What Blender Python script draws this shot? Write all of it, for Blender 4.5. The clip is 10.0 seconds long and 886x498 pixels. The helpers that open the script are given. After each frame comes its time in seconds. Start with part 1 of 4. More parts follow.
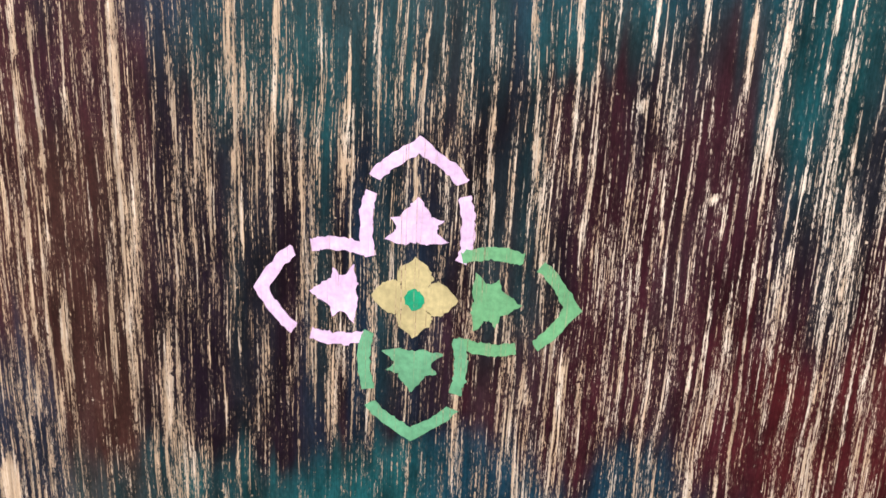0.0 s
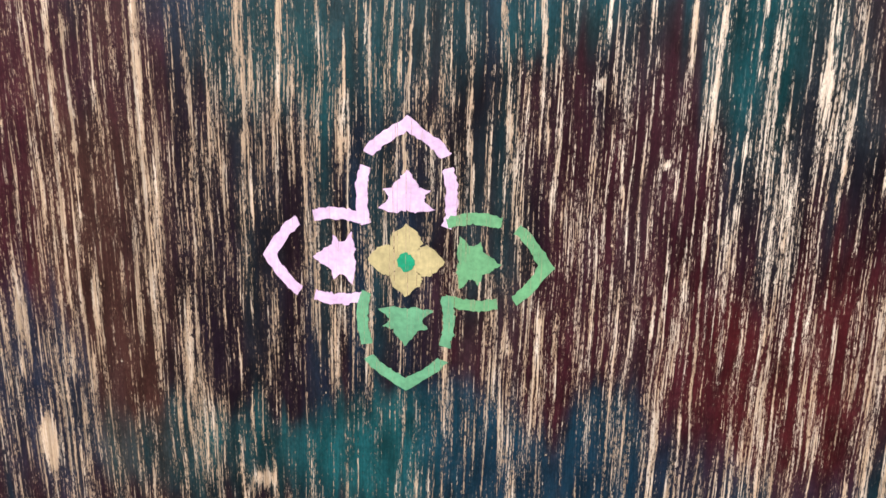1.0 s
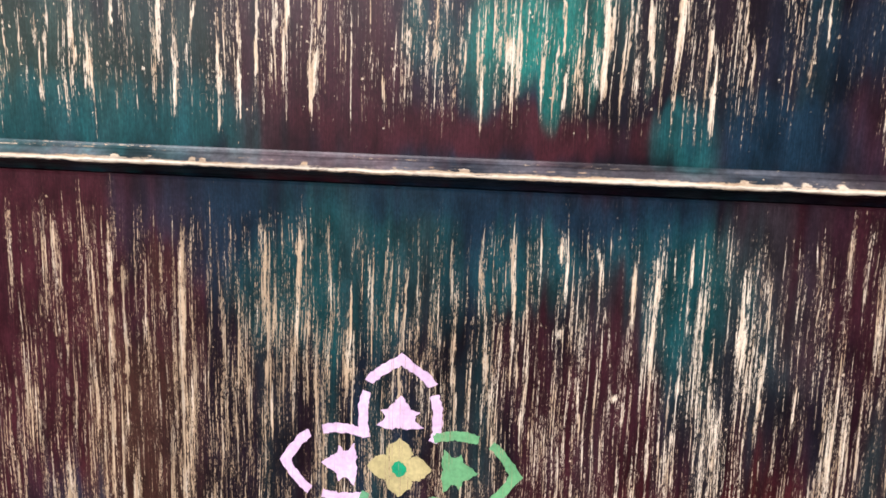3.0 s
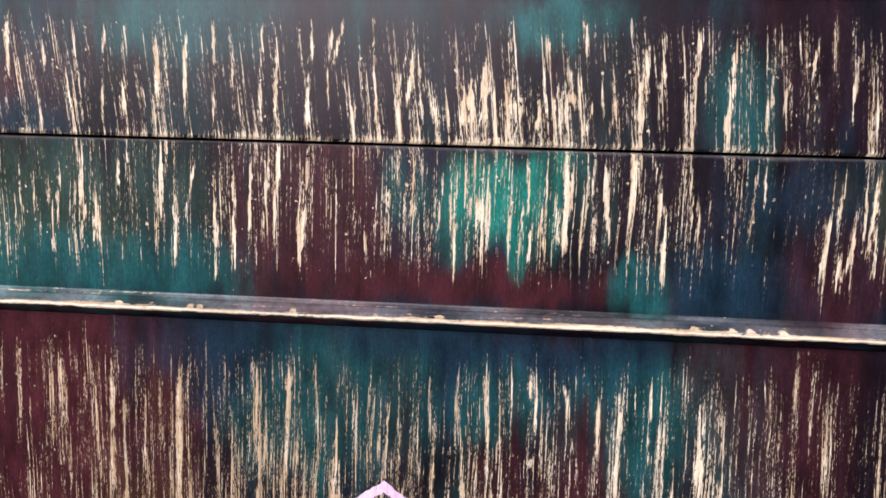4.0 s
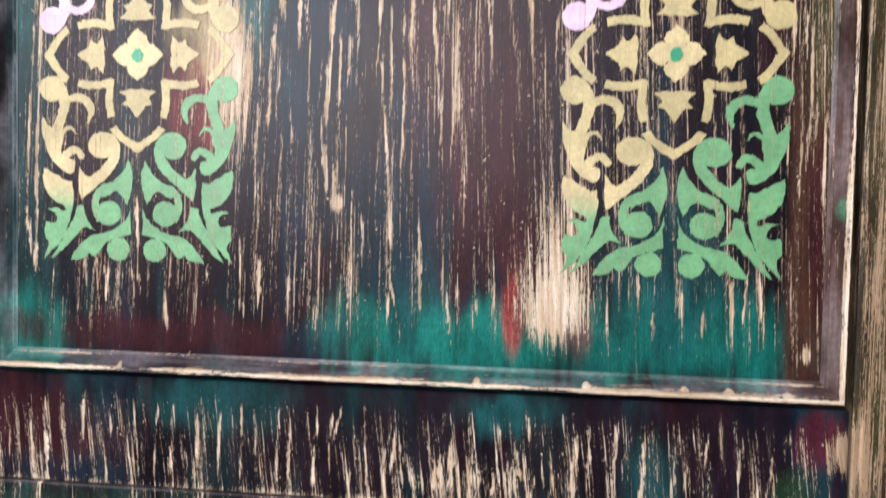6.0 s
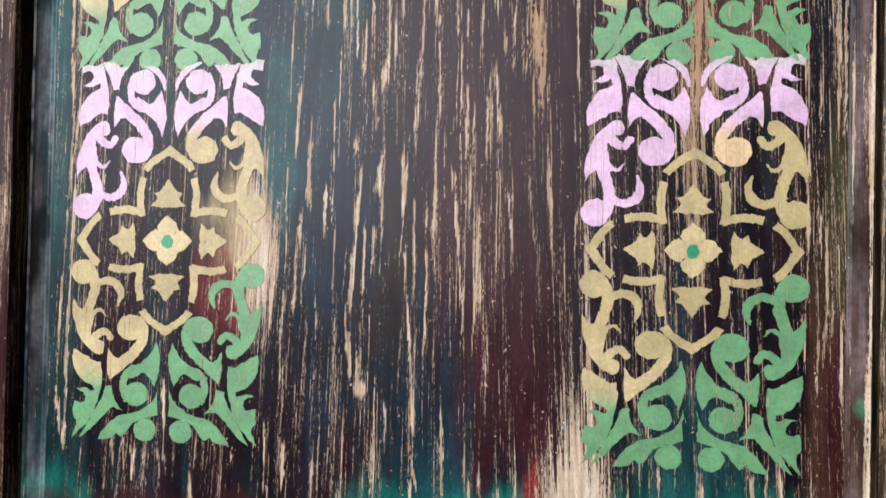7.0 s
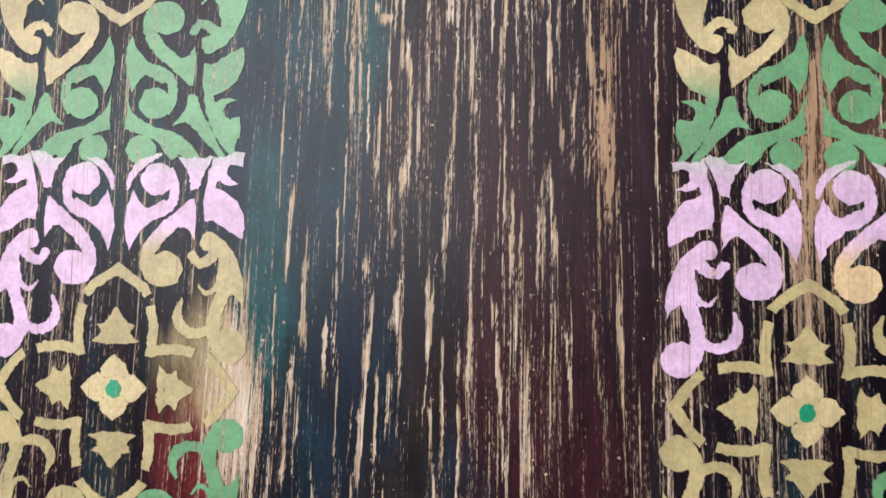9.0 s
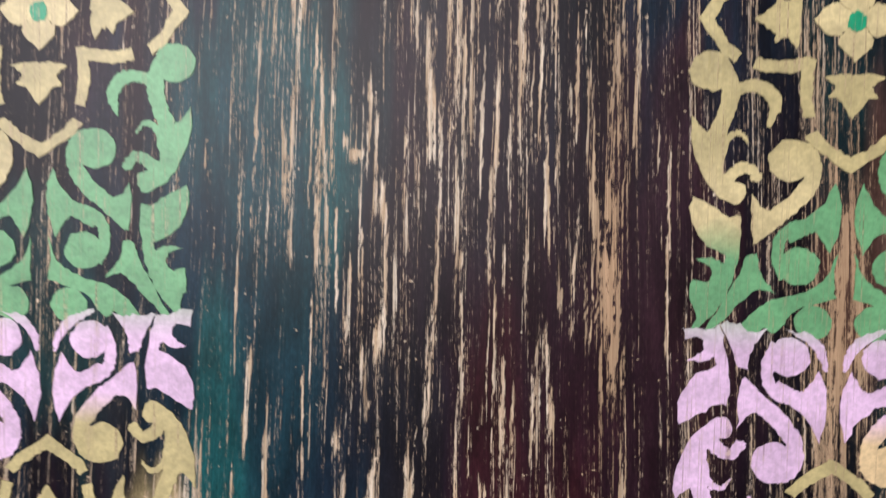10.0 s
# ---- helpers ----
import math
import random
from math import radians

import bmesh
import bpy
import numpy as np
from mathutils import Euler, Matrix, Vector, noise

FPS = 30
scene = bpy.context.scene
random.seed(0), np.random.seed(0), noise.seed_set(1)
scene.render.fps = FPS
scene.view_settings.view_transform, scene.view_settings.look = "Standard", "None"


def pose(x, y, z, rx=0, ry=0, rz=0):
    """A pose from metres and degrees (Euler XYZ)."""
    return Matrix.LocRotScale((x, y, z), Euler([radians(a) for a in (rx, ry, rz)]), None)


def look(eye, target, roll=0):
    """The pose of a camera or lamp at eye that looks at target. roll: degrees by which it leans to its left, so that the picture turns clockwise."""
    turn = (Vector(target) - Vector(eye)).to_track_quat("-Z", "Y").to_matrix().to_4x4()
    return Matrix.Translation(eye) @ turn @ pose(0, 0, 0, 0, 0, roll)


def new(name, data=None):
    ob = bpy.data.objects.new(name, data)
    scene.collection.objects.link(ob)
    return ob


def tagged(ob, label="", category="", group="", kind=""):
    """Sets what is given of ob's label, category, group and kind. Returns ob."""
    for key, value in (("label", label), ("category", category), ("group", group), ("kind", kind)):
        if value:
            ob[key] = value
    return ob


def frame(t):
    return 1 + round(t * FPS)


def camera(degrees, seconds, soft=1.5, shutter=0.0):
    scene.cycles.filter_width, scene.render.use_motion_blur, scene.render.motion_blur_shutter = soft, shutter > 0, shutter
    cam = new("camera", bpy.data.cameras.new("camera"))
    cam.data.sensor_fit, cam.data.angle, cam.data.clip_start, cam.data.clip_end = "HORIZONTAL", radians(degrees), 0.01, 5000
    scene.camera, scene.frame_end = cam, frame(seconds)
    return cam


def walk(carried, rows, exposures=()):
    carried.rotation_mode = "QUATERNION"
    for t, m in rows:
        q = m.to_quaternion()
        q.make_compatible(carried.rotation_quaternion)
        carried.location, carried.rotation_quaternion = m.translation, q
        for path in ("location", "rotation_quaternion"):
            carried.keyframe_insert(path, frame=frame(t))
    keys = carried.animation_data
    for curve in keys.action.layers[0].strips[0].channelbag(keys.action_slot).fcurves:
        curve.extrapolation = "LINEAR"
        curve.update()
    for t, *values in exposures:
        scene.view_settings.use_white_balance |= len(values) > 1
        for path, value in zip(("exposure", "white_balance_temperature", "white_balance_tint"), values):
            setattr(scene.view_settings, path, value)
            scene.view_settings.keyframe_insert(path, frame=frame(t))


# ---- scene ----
# camera: t, eye, pitch, roll, yaw
cam = camera(58.0, 10.0, soft=1.55, shutter=0.25)
ROWS = [
    (0, 0.0303, -0.2706, 1.1039, -17.32, 2.61, 4.27),
    (0.5, 0.0356, -0.2881, 1.1012, -17.70, 1.31, 4.65),
    (1, 0.0410, -0.3091, 1.1010, -17.10, 1.18, 4.70),
    (1.5, 0.0413, -0.3293, 1.1157, -14.57, 1.55, 4.71),
    (2, 0.0441, -0.3325, 1.1452, -13.62, 1.76, 4.90),
    (2.2, 0.0440, -0.3340, 1.1510, -13.02, 1.92, 5.02),
    (3.3, 0.0523, -0.3666, 1.2056, -11.73, 1.90, 5.04),
    (3.5, 0.0535, -0.3717, 1.2153, -10.71, 1.92, 5.08),
    (4, 0.0606, -0.3798, 1.2374, -8.66, 1.50, 4.97),
    (4.5, 0.0679, -0.4006, 1.2687, -7.17, 1.42, 5.36),
    (5, 0.0760, -0.4307, 1.3113, -6.86, 1.43, 6.35),
    (5.5, 0.0831, -0.4534, 1.3625, -6.48, 1.09, 7.00),
    (6, 0.0933, -0.4674, 1.3993, -2.37, 1.25, 6.83),
    (6.2, 0.0904, -0.4723, 1.4206, -0.71, 1.31, 6.76),
    (7.3, 0.0821, -0.4788, 1.5044, 0.79, 1.16, 7.72),
    (7.5, 0.0781, -0.4811, 1.5189, 0.78, 1.09, 6.99),
    (8, 0.0685, -0.4624, 1.5388, 0.92, 1.10, 6.78),
    (8.5, 0.0490, -0.4032, 1.5289, 0.80, 1.47, 6.89),
    (8.7, 0.0434, -0.3883, 1.5332, 1.71, 1.43, 6.08),
    (9, 0.0348, -0.3721, 1.5478, 1.95, 1.27, 4.71),
    (9.3, 0.0208, -0.3452, 1.5532, 3.45, 1.20, 3.50),
    (9.5, 0.0192, -0.3223, 1.5707, 2.51, 1.22, 2.75),
    (9.6, 0.0203, -0.3118, 1.5731, 3.53, 1.30, 2.32),
    (9.8, 0.0189, -0.3088, 1.6060, 0.45, 1.23, 1.02),
    (10, 0.0215, -0.3246, 1.6462, -2.87, 1.18, 1.88),
]


def aimed(x, y, z, pitch, roll, yaw):
    p, a = radians(pitch), radians(yaw)
    way = Vector((-math.sin(a) * math.cos(p), math.cos(a) * math.cos(p), math.sin(p)))
    eye = Vector((x, y, z))
    return look(eye, eye + way, roll)


EXPOSURES = [(0.0, 0.08), (1.0, 0.06), (1.5, 0.16), (2.0, 0.10), (3.5, 0.10), (4.5, 0.10), (5.2, 0.02), (6.2, -0.44), (7.5, -0.72), (10.0, -0.80)]
walk(cam, [(row[0], aimed(*row[1:])) for row in ROWS], EXPOSURES)

# ---- light ----
world = bpy.data.worlds.new("daylight")
world.use_nodes = True
scene.world = world
sky = world.node_tree.nodes.new("ShaderNodeTexSky")
sky.sky_type, sky.sun_disc, sky.sun_elevation, sky.sun_rotation = "NISHITA", False, radians(38), radians(150)
back = world.node_tree.nodes["Background"]
world.node_tree.links.new(sky.outputs[0], back.inputs[0])
back.inputs[1].default_value = 0.1


def area_light(name, where, target, sx, sy, watts, colour):
    lamp = bpy.data.lights.new(name, "AREA")
    lamp.shape, lamp.size, lamp.size_y, lamp.energy, lamp.color = "RECTANGLE", sx, sy, watts, colour
    ob = new(name, lamp)
    ob.matrix_world = look(where, target)
    return ob


WIN = (-1.9, 0.1, 1.50, 2.95)  # unseen window opening, assumed in the wall behind: x0, x1, z0, z1
# stands for an inferred source high behind; the window itself is unseen
area_light("assumed_window_light", ((WIN[0] + WIN[1]) / 2, -2.45, (WIN[2] + WIN[3]) / 2), ((WIN[0] + WIN[1]) / 2, 0, (WIN[2] + WIN[3]) / 2), 1.96, 1.41, 163, (0.985, 0.925, 0.985))

# ---- materials ----


class Nodes:
    """Short hand for node materials."""

    def __init__(self, name):
        self.mat = bpy.data.materials.new(name)
        self.mat.use_nodes = True
        self.tree = self.mat.node_tree
        self.bsdf = self.tree.nodes["Principled BSDF"]

    def put(self, socket, value):
        if isinstance(value, bpy.types.NodeSocket):
            self.tree.links.new(value, socket)
        elif isinstance(value, (tuple, list)) and len(value) == 3 and socket.type == "RGBA":
            socket.default_value = (*value, 1)
        else:
            socket.default_value = value

    def attr(self, name, out="Fac"):
        n = self.tree.nodes.new("ShaderNodeAttribute")
        n.attribute_name = name
        return n.outputs[out]

    def m(self, op, a, b=0.0, c=0.0):
        n = self.tree.nodes.new("ShaderNodeMath")
        n.operation = op
        for s, v in zip(n.inputs, (a, b, c)):
            self.put(s, v)
        return n.outputs[0]

    def xyz(self, x, y, z):
        n = self.tree.nodes.new("ShaderNodeCombineXYZ")
        for s, v in zip(n.inputs, (x, y, z)):
            self.put(s, v)
        return n.outputs[0]

    def where(self):
        g = self.tree.nodes.new("ShaderNodeNewGeometry")
        s = self.tree.nodes.new("ShaderNodeSeparateXYZ")
        self.tree.links.new(g.outputs["Position"], s.inputs[0])
        return s.outputs

    def noise(self, vec, scale=1.0, detail=2.0, rough=0.5):
        n = self.tree.nodes.new("ShaderNodeTexNoise")
        self.put(n.inputs["Vector"], vec)
        n.inputs["Scale"].default_value, n.inputs["Detail"].default_value, n.inputs["Roughness"].default_value = scale, detail, rough
        return n.outputs["Fac"]

    def smooth(self, v, lo, hi, a=0.0, b=1.0):
        n = self.tree.nodes.new("ShaderNodeMapRange")
        n.interpolation_type = "SMOOTHSTEP"
        for s, x in zip(n.inputs[:5], (v, lo, hi, a, b)):
            self.put(s, x)
        return n.outputs[0]

    def mix(self, f, a, b):
        n = self.tree.nodes.new("ShaderNodeMix")
        n.data_type = "RGBA"
        self.put(n.inputs[0], f)
        self.put(n.inputs[6], a)
        self.put(n.inputs[7], b)
        return n.outputs[2]

    def scale(self, col, v):
        n = self.tree.nodes.new("ShaderNodeVectorMath")
        n.operation = "SCALE"
        self.put(n.inputs[0], col)
        self.put(n.inputs[3], v)
        return n.outputs[0]

    def bump(self, h, strength, distance):
        n = self.tree.nodes.new("ShaderNodeBump")
        n.inputs["Strength"].default_value, n.inputs["Distance"].default_value = strength, distance
        self.put(n.inputs["Height"], h)
        self.put(self.bsdf.inputs["Normal"], n.outputs[0])

    def done(self, colour, rough, metal=0.0):
        self.put(self.bsdf.inputs["Base Color"], colour)
        self.put(self.bsdf.inputs["Roughness"], rough)
        self.bsdf.inputs["Metallic"].default_value = metal
        return self.mat


TAN, CREAM, RUST = (0.52, 0.39, 0.245), (0.74, 0.66, 0.51), (0.27, 0.15, 0.10)


def worn_wood():
    """Dark glaze in patches, brushed thin and sanded through to pale timber in streaks along the grain."""
    k = Nodes("worn_painted_wood")
    x, y, z = k.where()
    u, run = k.attr("grain"), k.attr("run")
    wear, tint, edge = k.attr("wear"), k.attr("paint", "Color"), k.attr("pale")
    broad = k.noise(k.xyz(k.m("MULTIPLY", u, 230), 0, k.m("MULTIPLY", run, 9)), 1, 2)
    mid = k.noise(k.xyz(k.m("MULTIPLY", u, 760), 3, k.m("MULTIPLY", run, 10)), 1, 2.5, 0.6)
    fine = k.noise(k.xyz(k.m("MULTIPLY", u, 2400), 7, k.m("MULTIPLY", run, 26)), 1, 2.5, 0.6)
    fleck = k.noise(k.xyz(k.m("MULTIPLY", u, 2800), 11, k.m("MULTIPLY", run, 300)), 1, 2, 0.6)
    spot = k.noise(k.xyz(x, y, z), 330, 1)
    band = k.noise(k.xyz(k.m("MULTIPLY", u, 95), 27, k.m("MULTIPLY", run, 5)), 1, 2, 0.6)
    s = k.m("ADD", wear, k.m("MULTIPLY", k.m("SUBTRACT", broad, 0.5), 0.8))
    s = k.m("ADD", s, k.m("MULTIPLY", k.m("SUBTRACT", band, 0.5), 0.55))
    s = k.m("ADD", s, k.m("MULTIPLY", k.m("SUBTRACT", mid, 0.5), 1.2))
    s = k.m("ADD", s, k.m("MULTIPLY", k.m("SUBTRACT", fine, 0.5), 0.95))
    dash = k.noise(k.xyz(k.m("MULTIPLY", u, 1500), 17, k.m("MULTIPLY", run, 110)), 1, 2, 0.6)
    s = k.m("ADD", s, k.m("MULTIPLY", k.m("SUBTRACT", dash, 0.5), 0.55))
    s = k.m("ADD", s, k.m("MULTIPLY", k.m("SUBTRACT", fleck, 0.5), 0.95))
    s = k.m("ADD", s, k.smooth(spot, 0.74, 0.80, 0.0, 0.35))
    bare = k.smooth(s, 0.50, 0.58)
    tone = k.noise(k.xyz(k.m("MULTIPLY", u, 420), 5, k.m("MULTIPLY", run, 22)), 1, 4, 0.65)
    wood = k.mix(k.smooth(k.m("ADD", tone, k.m("MULTIPLY", edge, 0.5)), 0.40, 0.69), TAN, CREAM)
    wood = k.mix(k.m("MULTIPLY", k.smooth(fleck, 0.48, 0.66, 0.0, 0.5), k.smooth(edge, 0.2, 0.9, 1.0, 0.25)), wood, RUST)
    wood = k.mix(k.smooth(edge, -0.1, -0.7), wood, (0.76, 0.48, 0.27))
    age = k.noise(k.xyz(k.m("MULTIPLY", u, 520), 15, k.m("MULTIPLY", run, 6)), 1, 3, 0.7)
    wood = k.scale(wood, k.smooth(k.m("ADD", age, k.m("MULTIPLY", edge, 0.4)), 0.34, 0.60, 0.60, 1.08))
    cloud = k.noise(k.xyz(k.m("MULTIPLY", u, 75), 9, k.m("MULTIPLY", run, 22)), 1, 4, 0.65)
    glaze = k.scale(tint, k.smooth(cloud, 0.25, 0.75, 0.5, 1.45))
    glaze = k.scale(glaze, k.smooth(fine, 0.3, 0.7, 0.82, 1.2))
    mottle = k.noise(k.xyz(k.m("MULTIPLY", u, 900), 21, k.m("MULTIPLY", run, 300)), 1, 3, 0.7)
    glaze = k.scale(glaze, k.smooth(mottle, 0.3, 0.7, 0.78, 1.25))
    veil = k.m("MULTIPLY", k.smooth(s, 0.30, 0.54), k.smooth(mottle, 0.42, 0.66, 0.01, 0.30))
    glaze = k.mix(veil, glaze, k.scale(wood, 0.55))
    k.bump(k.m("ADD", k.m("MULTIPLY", bare, -1.0), k.m("MULTIPLY", fine, 0.6)), 0.16, 0.0006)
    k.bsdf.inputs["Specular IOR Level"].default_value = 0.145
    return k.done(k.mix(k.m("MULTIPLY", bare, k.smooth(fine, 0.36, 0.56, 0.80, 1.0)), glaze, wood), k.smooth(bare, 0, 1, 0.31, 0.46))


def stencil_paint():
    """Chalky stencil paint dabbed with a sponge, a little rubbed along the grain."""
    k = Nodes("stencil_paint")
    x, y, z = k.where()
    tint = k.attr("paint", "Color")
    dab = k.noise(k.xyz(x, y, z), 520, 3, 0.6)
    cloud = k.noise(k.xyz(x, y, z), 70, 2)
    rub = k.noise(k.xyz(k.m("MULTIPLY", x, 1500), 2, k.m("MULTIPLY", z, 26)), 1, 2.5, 0.6)
    big = k.noise(k.xyz(k.m("MULTIPLY", x, 300), 2, k.m("MULTIPLY", z, 8)), 1, 1)
    col = k.scale(tint, k.smooth(dab, 0.25, 0.75, 0.82, 1.12))
    col = k.scale(col, k.smooth(cloud, 0.3, 0.7, 0.84, 1.08))
    wornaway = k.smooth(k.m("ADD", rub, k.m("MULTIPLY", big, 0.5)), 0.81, 0.99, 0.0, 0.7)
    col = k.mix(wornaway, col, k.mix(k.smooth(dab, 0.45, 0.55), TAN, (0.12, 0.06, 0.04)))
    k.bump(k.m("ADD", dab, k.m("MULTIPLY", rub, 0.7)), 0.4, 0.0004)
    return k.done(col, 0.42)


def plain(name, colour, rough, grain=40.0, metal=0.0, depth=0.12):
    k = Nodes(name)
    x, y, z = k.where()
    n = k.noise(k.xyz(x, y, z), grain, 4, 0.6)
    w = k.noise(k.xyz(x, y, z), grain / 12, 2)
    k.bump(n, 0.15, 0.002)
    return k.done(k.scale(k.scale(colour, k.smooth(n, 0.2, 0.8, 1 - depth, 1 + depth)), k.smooth(w, 0.2, 0.8, 1 - depth, 1 + depth)), rough, metal)


WOOD, STENCIL = worn_wood(), stencil_paint()
DARK = plain("dark_gap_timber", (0.02, 0.015, 0.012), 0.8)
# unseen room surfaces; walls and floor kept dark to limit reflected haze
WALL = plain("wall_plaster", (0.24, 0.235, 0.24), 0.9)
CEIL = plain("ceiling_plaster", (0.55, 0.54, 0.52), 0.9)
FLOOR = plain("floor_timber", (0.10, 0.06, 0.04), 0.5, 25)
FRAME = plain("assumed_window_paint", (0.75, 0.74, 0.70), 0.5)

# paint colours
TEAL, GREEN, NAVY, MAROON = (0.008, 0.070, 0.072), (0.005, 0.140, 0.112), (0.006, 0.019, 0.034), (0.036, 0.0080, 0.0115)
INK, PLUM, BROWN, RED, OLIVE = (0.0048, 0.0038, 0.0070), (0.0125, 0.0060, 0.0105), (0.05, 0.022, 0.014), (0.26, 0.03, 0.03), (0.05, 0.05, 0.022)
PINK, SAND, LEAF, MINT, JADE, PEACH = (0.73, 0.52, 0.72), (0.50, 0.43, 0.20), (0.14, 0.38, 0.17), (0.13, 0.37, 0.19), (0.004, 0.32, 0.15), (0.72, 0.55, 0.30)
BUTTER = (0.62, 0.53, 0.27)
HAZE = (0.52, 0.58, 0.50)

# ---- painted surfaces ----


def lattice(x, z, seed):
    """Smooth value noise in 0..1 on arrays."""
    rng = np.random.RandomState(seed)
    table = rng.rand(256, 256)
    xi, zi = np.floor(x).astype(int), np.floor(z).astype(int)
    fx, fz = x - xi, z - zi
    fx, fz = fx * fx * (3 - 2 * fx), fz * fz * (3 - 2 * fz)
    g = lambda a, b: table[a % 256, b % 256]
    return (g(xi, zi) * (1 - fx) + g(xi + 1, zi) * fx) * (1 - fz) + (g(xi, zi + 1) * (1 - fx) + g(xi + 1, zi + 1) * fx) * fz


def paint_map(x, z, base, patches, seed):
    """Colour at each place: patches (x, z, half width, half height, colour, strength) brushed one over another."""
    col = np.empty((len(x), 3))
    col[:] = base
    for n, tint in enumerate((MAROON, NAVY, TEAL, PLUM)):
        f = np.clip(lattice(x * 32 + n * 9, z * 7, seed + 30 + n) * 0.7 + lattice(x * 150, z * 9 + n, seed + 40 + n) * 0.5 - 0.62, 0, 0.3)[:, None] * (1.6, 2.2, 0.9, 2.2)[n]
        col = col * (1 - f) + np.array(tint) * f
    wx = (lattice(x * 45, z * 12, seed) - 0.5) * 0.9 + (lattice(x * 260, z * 14, seed + 1) - 0.5) * 0.4
    wz = (lattice(x * 60, z * 30, seed + 2) - 0.5) * 0.9 + (lattice(x * 320, z * 10, seed + 3) - 0.5) * 0.6
    for cx, cz, rx, rz, tint, much in patches:
        d = np.sqrt(((x - cx) / rx + wx) ** 2 + ((z - cz) / rz + wz) ** 2)
        f = np.clip((1.5 - d) / 0.95, 0, 1)
        f = (f * f * (3 - 2 * f) * much)[:, None]
        col = col * (1 - f) + np.array(tint) * f
    return col


def wear_map(x, z, level, zones, marks, seed, force=0.5):
    """How far the glaze is rubbed through: broad zones (x, z, rx, rz, amount) and single strokes (x, z0, z1, width, lean)."""
    w = np.full(len(x), float(level)) + (lattice(x * 40, z * 10, seed + 5) - 0.5) * 0.12
    for cx, cz, rx, rz, much in zones:
        d = ((x - cx) / rx) ** 2 + ((z - cz) / rz) ** 2
        w += much * np.exp(-d * 1.2)
    for cx, z0, z1, width, lean in marks:
        near = np.nonzero((np.abs(x - cx) < 0.008 + abs(lean) * (z1 - z0)) & (z > z0 - 0.02) & (z < z1 + 0.02))[0]
        mx, mz = x[near], z[near]
        width = min(width, 0.0026)
        off = np.abs(mx - (cx + lean * (mz - (z0 + z1) / 2)) + (lattice(mz * 60, mz * 0 + cx * 99, seed + 9) - 0.5) * 0.0008 + (lattice(mz * 420, mz * 0 + cx * 77, seed + 8) - 0.5) * 0.0009)
        along = np.clip(np.minimum(mz - z0, z1 - mz) / 0.012 + 0.3, 0, 1)
        ragged = width * (0.12 + 0.35 * lattice(mz * 150 + cx * 700, mx * 0, seed + 4) + 0.35 * lattice(mz * 520 + cx * 300, mx * 0, seed + 6))
        thread = 0.35 + 0.85 * lattice(mx * 1250, mz * 55 + cx * 500, seed + 7)
        w[near] += force * 1.25 * np.clip(1.5 - off / ragged, 0, 1) * along * (0.45 + 0.8 * lattice(mz * 130 + cx * 900, mx * 0, seed + 3)) * thread
    return w


def brushed(count, x0, x1, z0, z1, length, lean, seed, width=(0.0007, 0.0018)):
    """Thin scrapes scattered over a stretch, their feet between z0 and z1."""
    dice = random.Random(seed)
    out = []
    for k in range(count):
        foot = dice.uniform(z0, z1)
        out.append((dice.uniform(x0, x1), foot, foot + dice.uniform(*length), dice.uniform(*width), dice.uniform(-lean, lean)))
    return out


def attributes(mesh, tint, wear, grain, pale, run):
    a = mesh.attributes.new("paint", "FLOAT_COLOR", "POINT")
    a.data.foreach_set("color", np.column_stack([tint, np.ones(len(tint))]).astype(np.float32).ravel())
    for name, v in (("wear", wear), ("grain", grain), ("pale", pale), ("run", run)):
        mesh.attributes.new(name, "FLOAT", "POINT").data.foreach_set("value", np.asarray(v, np.float32))


def link(name, mesh, mat, parent=None, label=""):
    mesh.materials.append(mat)
    ob = new(name, mesh)
    ob.parent = parent
    return tagged(ob, label)


def part(name, bm, mat, parent=None, label=""):
    mesh = bpy.data.meshes.new(name)
    bm.normal_update()
    bm.to_mesh(mesh)
    bm.free()
    return link(name, mesh, mat, parent, label)


